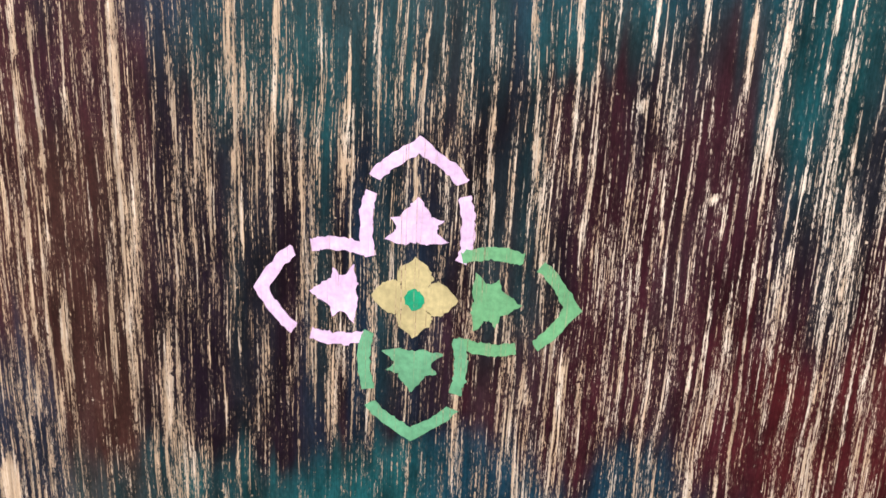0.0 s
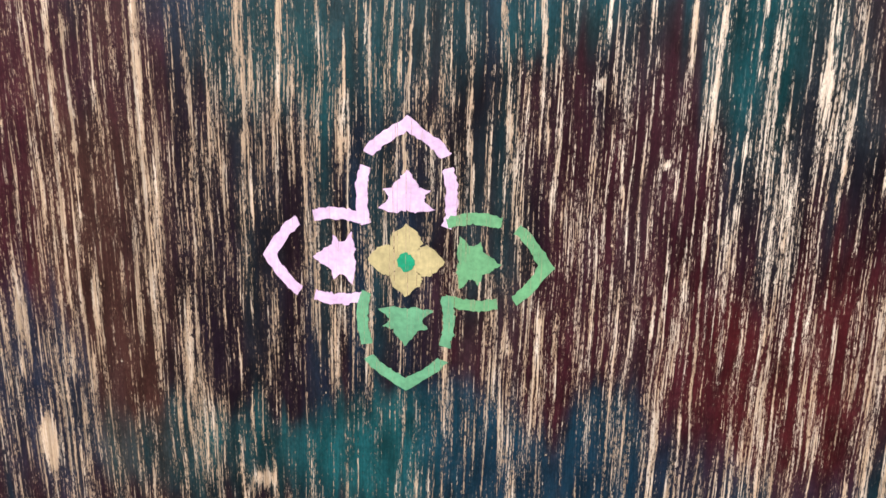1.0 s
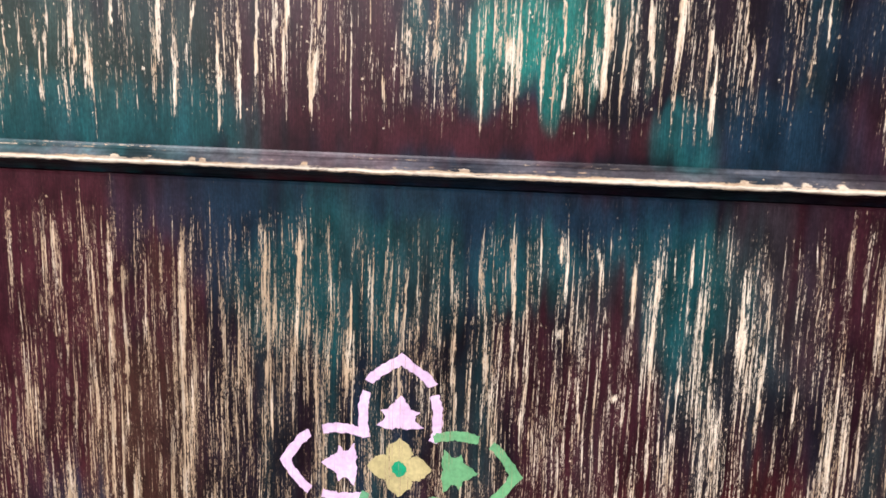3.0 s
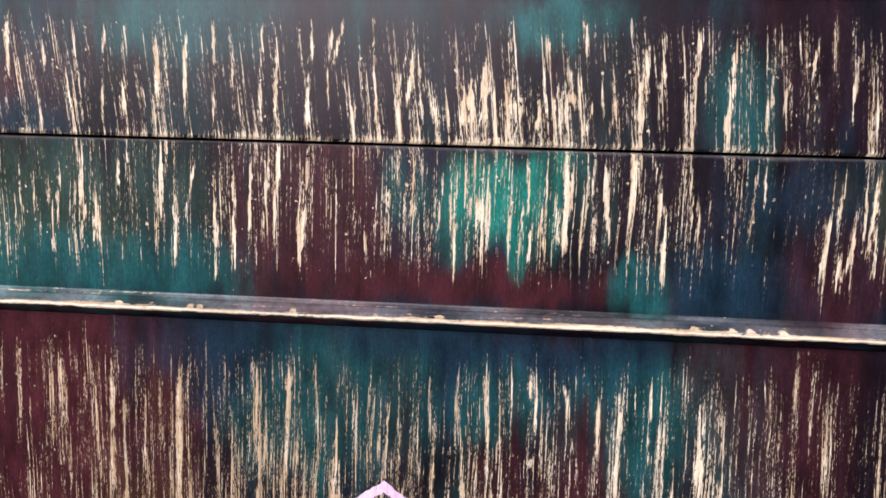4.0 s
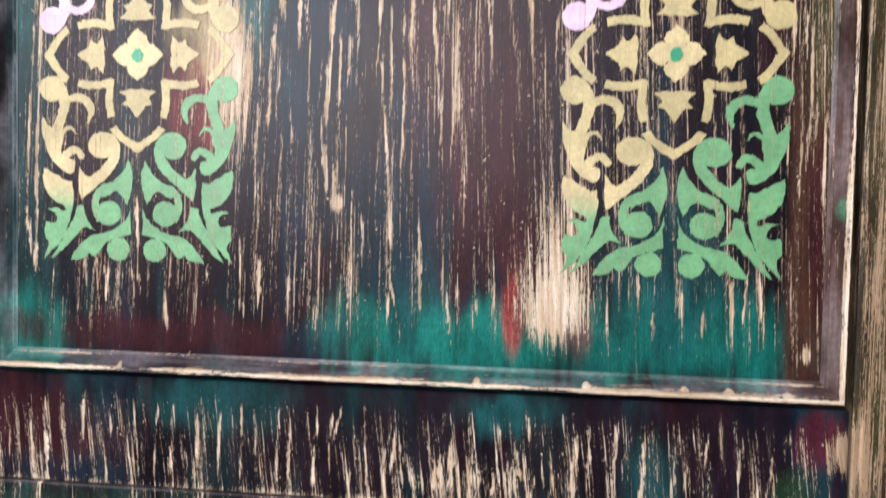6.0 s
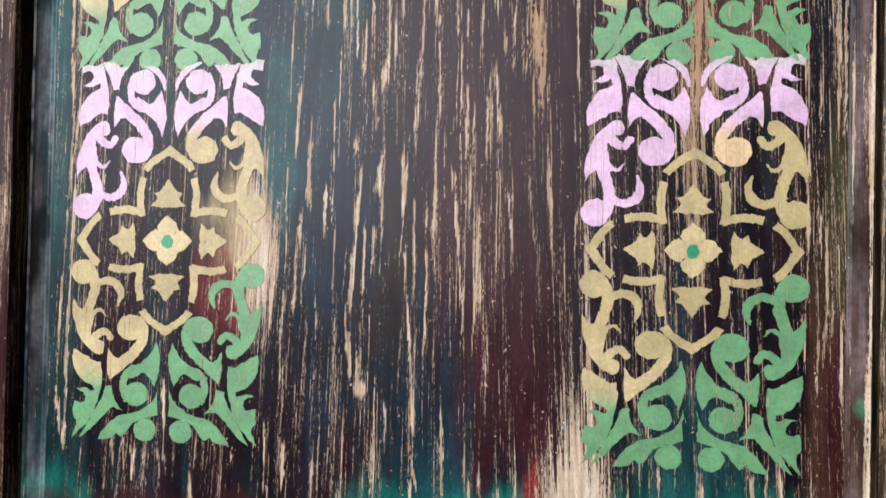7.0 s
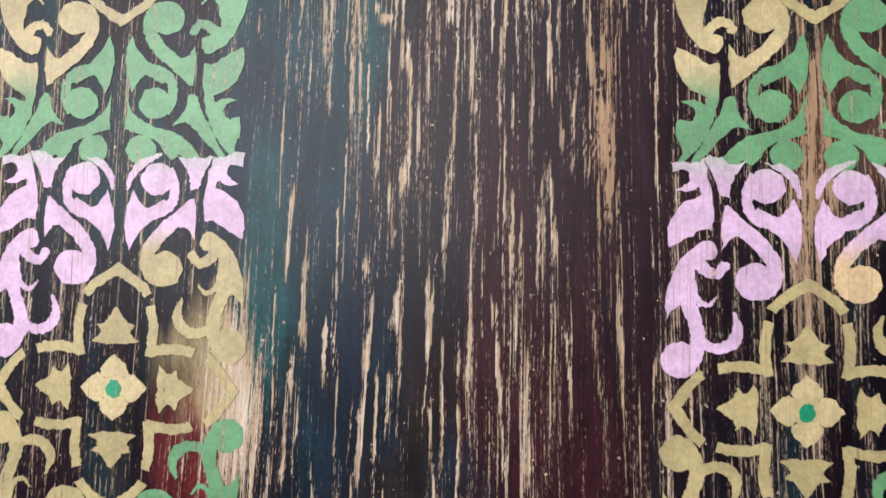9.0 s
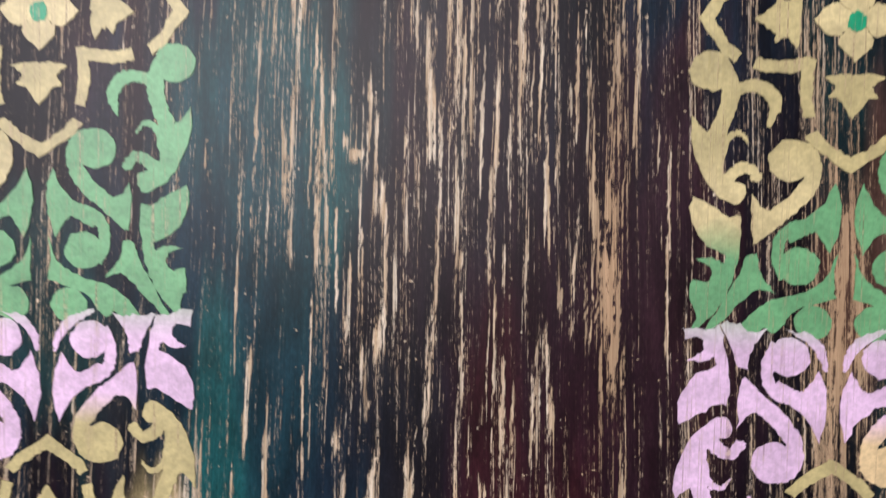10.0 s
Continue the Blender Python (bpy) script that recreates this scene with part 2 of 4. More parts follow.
def board(name, x0, x1, z0, z1, y, thick, look_of, parent=None, label="", step=(0.0006, 0.0025)):
    """A painted board: a fine front skin that carries the paint, with sides and back. Slight hollows keep it from being dead flat."""
    nx, nz = max(2, int((x1 - x0) / step[0])), max(2, int((z1 - z0) / step[1]))
    cuts = np.unique(np.r_[np.linspace(z0, z1, nz + 1), z0 + 0.0006, z0 + 0.0012, z1 - 0.0012, z1 - 0.0006])
    nz = len(cuts) - 1
    gx, gz = np.meshgrid(np.linspace(x0, x1, nx + 1), cuts)
    gx, gz = gx.ravel(), gz.ravel()
    gy = y + (lattice(gx * 14, gz * 4, look_of["seed"] + 20) - 0.5) * 0.0003
    rim = np.minimum(np.minimum(gx - x0, x1 - gx), np.minimum(gz - z0, z1 - gz))
    gy = gy + np.clip(0.0012 - rim, 0, 1) * 0.7
    i = np.arange(nx * nz)
    a = i // nx * (nx + 1) + i % nx
    faces = np.column_stack([a, a + 1, a + nx + 2, a + nx + 1]).tolist()
    ring = [*range(nx + 1), *[r * (nx + 1) + nx for r in range(1, nz + 1)], *[nz * (nx + 1) + c for c in range(nx - 1, -1, -1)], *[r * (nx + 1) for r in range(nz - 1, 0, -1)]]
    n = len(gx)
    verts = np.column_stack([gx, gy, gz])
    rear = verts[ring].copy()
    rear[:, 1] = y + thick
    verts = np.vstack([verts, rear])
    m = len(ring)
    faces += [[ring[k], n + k, n + (k + 1) % m, ring[(k + 1) % m]] for k in range(m)]
    faces.append([n + k for k in range(m)][::-1])
    mesh = bpy.data.meshes.new(name)
    mesh.from_pydata(verts.tolist(), [], faces)
    mesh.update()
    vx, vz = verts[:, 0], verts[:, 2]
    attributes(mesh, paint_map(vx, vz, look_of["base"], look_of["patches"], look_of["seed"]), look_of["rub"](vx, vz), look_of["grain"](vx, vz) + (verts[:, 1] - y) * 0.8 + (lattice(vx * 70, vz * 38, look_of["seed"] + 60) - 0.5) * look_of.get("wander", 0.0012), sum((m * np.exp(-(((vx - cx) / rx) ** 2 + ((vz - cz) / rz) ** 2)) for cx, cz, rx, rz, m in look_of.get("pale", [])), np.zeros(len(vx))), vz * look_of.get("broken", 1.0))
    return link(name, mesh, WOOD, parent, label)


def strip(name, ends, out, profile, look_of, parent, crest, label="", pale=0.22, nicks=()):
    """A moulding run from ends[0] to ends[1] (x, z); profile rows (across, y, wear); out: which way 'across' points."""
    a, b = Vector((ends[0][0], ends[0][1])), Vector((ends[1][0], ends[1][1]))
    n = max(2, int((b - a).length / 0.0008))
    verts, wear, light = [], [], []
    rows = len(profile)
    for k in range(n + 1):
        p = a.lerp(b, k / n)
        for s, y, w in profile:
            jig = (noise.noise(Vector((p.x * 120, p.y * 120, s * 300 + crest))) * 0.00045) if 0.001 < s < 0.0145 else 0
            # mitred ends
            q = p + Vector(out) * (s + jig)
            if ends[2] and k == 0:
                q += (a - b).normalized() * s * ends[2]
            if ends[3] and k == n:
                q += (b - a).normalized() * s * ends[3]
            verts.append((q.x, y + jig, q.y))
            wear.append(w)
            light.append(pale if w > 0.5 else 0.0)
    faces = [(k * rows + r, k * rows + r + 1, (k + 1) * rows + r + 1, (k + 1) * rows + r) for k in range(n) for r in range(rows - 1)]
    faces += [tuple(range(rows)), tuple(range(n * rows, (n + 1) * rows))[::-1]]
    mesh = bpy.data.meshes.new(name)
    mesh.from_pydata(verts, [], faces)
    mesh.update()
    bm = bmesh.new()
    bm.from_mesh(mesh)
    bmesh.ops.recalc_face_normals(bm, faces=bm.faces[:])
    bm.to_mesh(mesh)
    bm.free()
    v = np.array(verts)
    along = (v[:, 0] * abs(b.x - a.x) + v[:, 2] * abs(b.y - a.y)) / (b - a).length
    across = np.tile(np.array([row[0] for row in profile]), n + 1)
    breaks = lattice(along * 55, along * 0 + crest, 77) * 0.5 + lattice(along * 14, along * 0 + crest, 78) * 0.7
    w = np.array(wear)
    w = np.where(w > 0.45, w * 1.25 + (breaks - 0.50) * 0.55, np.where(w > 0.2, w + (breaks - 0.62) * 0.7, w))
    row = np.tile(np.arange(rows), n + 1)
    peak = max(range(rows), key=lambda r: profile[r][2])
    for spot in nicks:
        w = w + np.where((row < peak) & (row >= peak - 2), 1.0, 0.0) * np.exp(-(((along - spot) / 0.0016) ** 2))
    tint = paint_map(v[:, 0], v[:, 2], look_of["base"], look_of["patches"], look_of["seed"])
    # patchy grey sheen on the slope from field to crest, put into the colour
    painted_sheen = (row < peak)[:, None] * np.clip(lattice(along * 40, across * 300 + crest, 81) * 1.6 - 0.2, 0.15, 1)[:, None]
    tint = tint * (1.0 + 0.3 * painted_sheen) + np.array((0.085, 0.082, 0.086)) * painted_sheen
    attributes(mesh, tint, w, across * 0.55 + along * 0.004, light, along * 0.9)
    return link(name, mesh, WOOD, parent, label)


def empty(name, label, category, group="", kind=""):
    return tagged(new(name), label, category, group, kind)

from mathutils import geometry

# ---- stencil ornament, drawn once in a quarter and mirrored ----
U = 0.06 / 190  # one drawing unit in metres


def smooth_line(points, steps=7):
    """Catmull-Rom through rows of equal length."""
    p = np.array(points, float)
    p = np.vstack([2 * p[0] - p[1], p, 2 * p[-1] - p[-2]])
    out = []
    for k in range(1, len(p) - 2):
        a, b, c, d = p[k - 1 : k + 3]
        for t in np.linspace(0, 1, steps, endpoint=False):
            out.append(0.5 * (2 * b + (c - a) * t + (2 * a - 5 * b + 4 * c - d) * t * t + (3 * b - a - 3 * c + d) * t ** 3))
    out.append(p[-2])
    return np.array(out)


def stroke(*points):
    """A brush line of varying width (x, y, width), as a closed outline."""
    q = smooth_line(points)
    tangent = np.gradient(q[:, :2], axis=0)
    tangent /= np.linalg.norm(tangent, axis=1)[:, None] + 1e-9
    side = np.column_stack([-tangent[:, 1], tangent[:, 0]]) * np.maximum(q[:, 2:3], 1.5) / 2
    return np.vstack([q[:, :2] + side, (q[:, :2] - side)[::-1]])


def disc(x, y, r, squash=0.95):
    a = np.linspace(0, 2 * math.pi, 26, endpoint=False)
    return np.column_stack([x + r * np.cos(a), y + r * squash * np.sin(a)])


def blob(*points):
    """A closed shape with straight sides between (x, y) corners, cut by knife."""
    p = np.array(points, float)
    out = []
    for k in range(len(p)):
        a, b = p[k], p[(k + 1) % len(p)]
        out += [a + (b - a) * t for t in (0.06, 0.36, 0.66, 0.94)]
    return np.array(out)


def leafy(*points):
    """A closed shape with curved sides; a third value of 1 makes the corner sharp."""
    sharp = [k for k, p in enumerate(points) if len(p) > 2]
    ring = points[sharp[0]:] + points[:sharp[0] + 1]
    out, run = [], [ring[0][:2]]
    for p in ring[1:]:
        run.append(p[:2])
        if len(p) > 2:
            out += list(smooth_line(run, 4)[:-1]) if len(run) > 2 else [np.array(run[0], float) + (np.array(run[1]) - np.array(run[0])) * t for t in (0.0, 0.35, 0.7)]
            run = [p[:2]]
    return np.array(out)


QUARTER = {
    "scroll": [disc(72, 172, 27), stroke((66, 150, 6), (52, 158, 14), (44, 176, 19), (48, 200, 21), (66, 224, 21), (88, 243, 20), (112, 274, 4)),
               leafy((117, 214, 1), (104, 231), (91, 233), (80, 228, 1), (92, 252), (114, 276, 1), (118, 250))],
    "volute": [disc(57, 302, 25), leafy((17, 198, 1), (30, 224), (56, 246), (77, 260, 1), (70, 272), (56, 266), (43, 260), (33, 266), (20, 286, 1), (10, 256), (9, 225)),
               stroke((50, 250, 15), (70, 257, 15), (82, 272, 15), (83, 294, 16), (72, 316, 18))],
    "tendril": [disc(37, 372, 23), leafy((11, 286, 1), (20, 311), (37, 327), (60, 339), (88, 345), (107, 357), (123, 374), (136, 394, 1), (107, 390), (97, 379, 1), (86, 387), (75, 377), (64, 361), (45, 352), (11, 341, 1), (13, 315))],
    "blade": [leafy((108, 287, 1), (122, 291), (127, 308), (144, 339), (161, 370), (175, 393, 1), (157, 380), (137, 360), (119, 341), (105, 331), (84, 336, 1), (98, 320), (106, 304))],
    "leaf": [leafy((132, 241, 1), (145, 242), (163, 231), (190, 217, 1), (193, 237), (185, 261), (170, 279), (147, 290, 1), (149, 300), (165, 294), (184, 296, 1), (170, 302), (163, 312), (169, 324), (187, 321, 1), (190, 347), (181, 363), (190, 393, 1), (173, 377), (154, 356), (142, 332), (135, 307), (129, 269))],
    "acanthus": [disc(174, 64, 26), stroke((160, 52, 12), (152, 72, 20), (149, 95, 21), (154, 117, 20), (164, 142, 21)),
                 stroke((153, 97, 15), (138, 85, 14), (120, 81, 15), (102, 89, 17), (94, 107, 14), (101, 131, 3)),
                 leafy((163, 131), (174, 139, 1), (184, 133), (194, 118, 1), (194, 150), (185, 180), (170, 206), (144, 226), (129, 223), (127, 203), (150, 197), (155, 180), (150, 158), (153, 140)),
                 stroke((156, 154, 9), (146, 142, 8), (134, 140, 6), (124, 152, 2)), stroke((154, 202, 18), (138, 186, 15), (124, 182, 14), (114, 192, 12)), disc(114, 193, 7)],
}
TRACE = [stroke((11, 286, 4), (17, 306, 11), (30, 322, 12), (50, 333, 8), (62, 338, 3))]
BAR = [stroke((121, 53, 14), (103, 57, 15), (78, 57, 15), (52, 51, 13)), stroke((52, 46, 12), (57, 68, 15), (57, 96, 15), (52, 119, 14))]
CHEVRON = [leafy((56, 145, 1), (43, 160), (24, 174), (0, 191, 1), (-24, 174), (-43, 160), (-56, 145, 1), (-43, 138, 1), (-31, 151), (-17, 161), (0, 171, 1), (17, 161), (31, 151), (43, 138, 1))]
STAR = [blob((0, 68), (14, 66), (37, 70), (24, 81), (23, 87), (30, 96), (17, 99), (8, 112), (0, 123), (-8, 112), (-17, 99), (-31, 95), (-22, 87), (-23, 81), (-37, 71), (-14, 66))]
PETAL = [leafy((0, 0, 1), (9, 11), (19, 19), (21, 27), (16, 37), (0, 51, 1), (-16, 37), (-21, 27), (-19, 19), (-9, 11))]


def turned(shapes, quarter):
    c, s = [(1, 0), (0, 1), (-1, 0), (0, -1)][quarter]
    return [np.column_stack([q[:, 0] * c - q[:, 1] * s, (q[:, 0] * s + q[:, 1] * c) * 0.978]) for q in shapes]


lifted = [0]


def painted(name, shapes, centre, face, colour, parent, mx=1, my=1, rough_edge=1.0, label=""):
    """One motif of the stencil as a thin coat of paint with an uneven edge. colour(dx, dy) tells its tint."""
    lifted[0] += 1
    rng = np.random.RandomState(lifted[0])
    y = face - 0.00036 - 0.00002 * (lifted[0] % 9)
    flat, rings = [], []
    for shape in shapes:
        # the upper end of each repeat stops at the masked line of the next
        pts = [(px * mx, py * my if my > 0 else max(py * -1.035, -350 + 5 * math.sin(px * 0.05 + mx) + 2 * math.sin(px * 0.17))) for px, py in shape]
        if mx * my < 0:
            pts = pts[::-1]
        rings.append(list(range(len(flat), len(flat) + len(pts))))
        flat += [Vector((px + jx, py + jy)) for (px, py), (jx, jy) in zip(pts, rng.normal(0, 0.8 * rough_edge, (len(pts), 2)))]
    # one outline from the overlapping strokes
    spots, _, tris, _, _, _ = geometry.delaunay_2d_cdt(flat, [], rings, 1, 1e-4)
    verts = [(centre[0] + p.x * U, y, centre[1] - p.y * U) for p in spots]
    tint = [colour(p.x, p.y) for p in spots]
    sides = {}
    for t in tris:
        for k in range(len(t)):
            e = (t[k], t[(k + 1) % len(t)])
            sides[tuple(sorted(e))] = None if tuple(sorted(e)) in sides else e
    n = len(verts)
    verts += [(vx, face + 0.0004, vz) for vx, _, vz in verts]
    tint += tint
    faces = [list(t) for t in tris] + [[e[1], e[0], e[0] + n, e[1] + n] for e in sides.values() if e]
    mesh = bpy.data.meshes.new(name)
    mesh.from_pydata(verts, [], faces)
    a = mesh.attributes.new("paint", "FLOAT_COLOR", "POINT")
    a.data.foreach_set("color", np.array([(*c, 1) for c in tint], np.float32).ravel())
    bm = bmesh.new()
    bm.from_mesh(mesh)
    bmesh.ops.recalc_face_normals(bm, faces=bm.faces[:])
    for f in bm.faces:
        if all(abs(v.co.y - y) < 1e-6 for v in f.verts) and f.normal.y > 0:
            f.normal_flip()
    bmesh.ops.delete(bm, geom=[v for v in bm.verts if not v.link_faces], context="VERTS")
    bm.to_mesh(mesh)
    bm.free()
    return link(name, mesh, STENCIL, parent, label)


def blend(a, b, t):
    t = min(1, max(0, t))
    return tuple(p * (1 - t) + q * t for p, q in zip(a, b))


def medallion(centre, face, parent, tints, core, dot):
    """Four-lobed medallion: chevrons, bars and stars round a flower; tints for down, right, up, left."""
    for k in range(4):
        # quarter turns: down, left, up, right
        tint = tints[(0, 3, 2, 1)[k]]
        flat = lambda dx, dy, c=tint: c
        painted("chevron", turned(CHEVRON, k), centre, face, flat, parent)
        painted("star", turned(STAR, k), centre, face, flat, parent)
        painted("petal", turned(PETAL, k), centre, face, lambda dx, dy: core, parent)
    for mx, my, a, b in ((1, 1, 1, 0), (-1, 1, 3, 0), (1, -1, 1, 2), (-1, -1, 3, 2)):
        painted("bar", BAR[:1], centre, face, lambda dx, dy, c=tints[a]: c, parent, mx, my)
        painted("bar", BAR[1:], centre, face, lambda dx, dy, c=tints[b]: c, parent, mx, my)
    painted("flower_centre", [disc(0, 0, 21)], centre, face + 0.0001, lambda dx, dy: core, parent)
    painted("dot", [disc(0, 2, 11.5, 1.1)], centre, face - 0.0003, lambda dx, dy: dot, parent, label="small jade green dot")


def stencil_unit(centre, face, parent, peach, halves=(1, -1), core=True):
    """A full repeat of the band: the medallion and its foliage, lilac above, sand in the middle, green below."""
    if core:
        medallion(centre, face, parent, (SAND, SAND, SAND, SAND), BUTTER, JADE)
    for my in halves:
        for mx in (1, -1):
            for kind, shapes in QUARTER.items():
                if my < 0:
                    if kind == "tendril":
                        shapes = TRACE
                    tint = {"scroll": PINK if mx < 0 else peach, "acanthus": PINK if mx < 0 else SAND}.get(kind, PINK)
                    rule = lambda dx, dy, c=tint: blend(c, HAZE, (-dy - 318) / 40)
                    if kind == "scroll" and mx > 0:
                        rule = lambda dx, dy, c=tint: blend(c, PINK, (-dy - 205) / 40)
                else:
                    if mx < 0 and kind in ("scroll", "acanthus"):
                        rule = lambda dx, dy: SAND if dy < 150 else blend(SAND, BUTTER, (dy - 150) / 60)
                    elif mx < 0 and kind == "leaf":
                        rule = lambda dx, dy: blend(BUTTER, LEAF, (dy - 255) / 40)
                    else:
                        rule = lambda dx, dy: LEAF
                painted(kind, shapes, centre, face, rule, parent, mx, my)


# ---- the look of each board ----
LOW = dict(seed=11, broken=1.6, pale=[(-0.1, 1.0, 0.12, 0.2, -0.12), (0.13, 1.06, 0.08, 0.09, 0.26)], base=INK, patches=[
    (-0.19, 1.03, 0.075, 0.14, MAROON, 0.9), (-0.155, 1.12, 0.05, 0.05, MAROON, 0.75), (-0.13, 0.98, 0.03, 0.08, BROWN, 0.6), (-0.075, 1.00, 0.03, 0.08, PLUM, 0.5),
    (-0.09, 1.12, 0.035, 0.025, NAVY, 0.5), (-0.015, 1.105, 0.035, 0.040, TEAL, 0.42), (-0.06, 1.085, 0.025, 0.025, TEAL, 0.34), (0.02, 1.135, 0.05, 0.012, NAVY, 0.7),
    (0.075, 1.12, 0.045, 0.022, NAVY, 0.85), (0.055, 1.105, 0.02, 0.02, TEAL, 0.45), (0.115, 1.095, 0.04, 0.03, TEAL, 0.4), (0.15, 1.085, 0.03, 0.05, TEAL, 0.42), (0.19, 1.12, 0.04, 0.05, MAROON, 0.5),
    (0.09, 1.02, 0.035, 0.06, MAROON, 0.75), (0.135, 0.96, 0.045, 0.05, MAROON, 0.95), (0.16, 1.02, 0.03, 0.05, PLUM, 0.7), (0.05, 0.965, 0.035, 0.03, MAROON, 0.6),
    (-0.02, 0.912, 0.05, 0.024, TEAL, 0.85), (0.05, 0.912, 0.05, 0.032, (0.006, 0.030, 0.048), 0.9), (0.165, 0.95, 0.045, 0.06, (0.060, 0.0085, 0.0085), 0.65), (-0.09, 0.905, 0.06, 0.02, TEAL, 0.3), (-0.165, 0.93, 0.03, 0.05, NAVY, 0.7), (0.10, 0.90, 0.07, 0.02, NAVY, 0.5)],
    rub=lambda x, z: wear_map(x, z, 0.385, [(-0.15, 1.02, 0.05, 0.09, -0.02), (0.0, 1.10, 0.5, 0.03, -0.04), (-0.06, 1.02, 0.04, 0.06, 0.03), (-0.1646, 0.9033, 0.004, 0.012, 0.9), (-0.0633, 0.8932, 0.005, 0.005, 0.6), (0.0741, 1.0732, 0.0014, 0.0025, 0.5), (0.1011, 1.0430, 0.0012, 0.002, 0.8), (0.0515, 1.0506, 0.0014, 0.006, 0.25), (0.0, 1.14, 0.5, 0.020, -0.40), (-0.13, 1.10, 0.06, 0.03, -0.03), (0.0, 1.0, 0.035, 0.05, -0.04), (0.08, 1.05, 0.06, 0.06, -0.05), (0.0, 0.905, 0.09, 0.03, -0.11), (0.14, 0.95, 0.04, 0.05, -0.05)], LOW_MARKS, 11, 0.27),
    grain=lambda x, z: x - 0.01 * (z - 1.0) + 0.25 * np.maximum(x - 0.02, 0) * (z - 1.0))
# single scrapes: x, foot, head, width, lean
LOW_A = [(-0.1698, 1.073, 1.118, 0.0031, -0.02), (-0.1689, 0.930, 1.078, 0.0016, 0.05), (-0.1444, 0.935, 1.119, 0.0035, 0.04), (-0.1361, 0.986, 1.097, 0.0025, 0.02), (-0.1074, 0.935, 1.106, 0.0056, 0.01), (-0.0867, 1.038, 1.099, 0.0020, -0.06), (-0.0643, 1.008, 1.119, 0.0024, -0.01), (-0.0490, 1.086, 1.120, 0.0034, 0.00), (-0.0455, 1.030, 1.077, 0.0030, 0.04), (-0.0244, 1.032, 1.092, 0.0024, 0.03), (0.0014, 1.061, 1.105, 0.0019, 0.06), (-0.0003, 1.022, 1.061, 0.0014, -0.02), (0.0243, 1.019, 1.118, 0.0023, -0.05), (0.0407, 1.009, 1.107, 0.0023, -0.08), (0.0513, 1.076, 1.117, 0.0018, -0.07), (0.0557, 1.016, 1.071, 0.0034, -0.10), (0.0736, 1.089, 1.121, 0.0032, -0.03), (0.0916, 1.074, 1.120, 0.0013, -0.16)]
LOW_B = [(0.1059, 1.024, 1.114, 0.0018, 0.01), (0.1169, 1.030, 1.128, 0.0022, 0.00), (0.1295, 1.020, 1.124, 0.0031, 0.02), (0.1434, 1.042, 1.097, 0.0018, -0.06), (0.1556, 1.062, 1.109, 0.0022, -0.03), (0.1661, 1.023, 1.107, 0.0020, 0.00), (0.1189, 0.960, 1.030, 0.0021, -0.03), (0.1293, 0.958, 1.031, 0.0024, -0.02), (0.1481, 0.965, 1.042, 0.0018, 0.04), (0.0858, 1.002, 1.053, 0.0014, -0.12), (0.0560, 0.958, 0.983, 0.0025, -0.06), (0.0434, 0.954, 0.979, 0.0020, -0.05), (-0.1356, 0.933, 0.992, 0.0066, 0.09), (-0.0943, 0.936, 0.978, 0.0033, 0.01), (-0.0717, 0.938, 0.973, 0.0027, -0.05), (-0.0452, 0.952, 0.976, 0.0037, 0.07), (0.1818, 1.034, 1.083, 0.0013, -0.05), (0.1061, 0.959, 1.016, 0.0015, -0.04)]
LOW_MARKS = LOW_A + LOW_B
RAIL_LOW = dict(seed=23, broken=1.4, wander=0.0013, pale=[(0.0, 1.2, 2.0, 2.0, 0.11)], base=INK, patches=[
    (-0.20, 1.20, 0.08, 0.03, (0.020, 0.040, 0.031), 0.8), (-0.17, 1.165, 0.09, 0.018, TEAL, 0.6), (-0.035, 1.19, 0.055, 0.05, MAROON, 0.72), (0.05, 1.165, 0.07, 0.010, MAROON, 0.95),
    # last patch: grey haze of the rail's top bevel, put into the colour
    (0.055, 1.205, 0.038, 0.022, GREEN, 0.9), (0.015, 1.21, 0.012, 0.03, NAVY, 0.5), (0.118, 1.165, 0.012, 0.014, TEAL, 0.9), (0.155, 1.17, 0.035, 0.018, NAVY, 0.9), (0.12, 1.21, 0.04, 0.02, PLUM, 0.7), (0.21, 1.175, 0.03, 0.02, MAROON, 0.6), (0.20, 1.21, 0.05, 0.02, NAVY, 0.5), (0.24, 1.21, 0.03, 0.02, OLIVE, 0.5), (0.0, 1.2283, 0.6, 0.0011, (0.10, 0.09, 0.10), 0.6)],
    rub=lambda x, z: wear_map(x, z, 0.28, [(0.0, 1.152, 0.5, 0.016, -0.35), (-0.22, 1.20, 0.06, 0.03, -0.01), (0.02, 1.20, 0.05, 0.02, 0.04)], RAIL_LOW_MARKS, 23, 0.35),
    grain=lambda x, z: x)
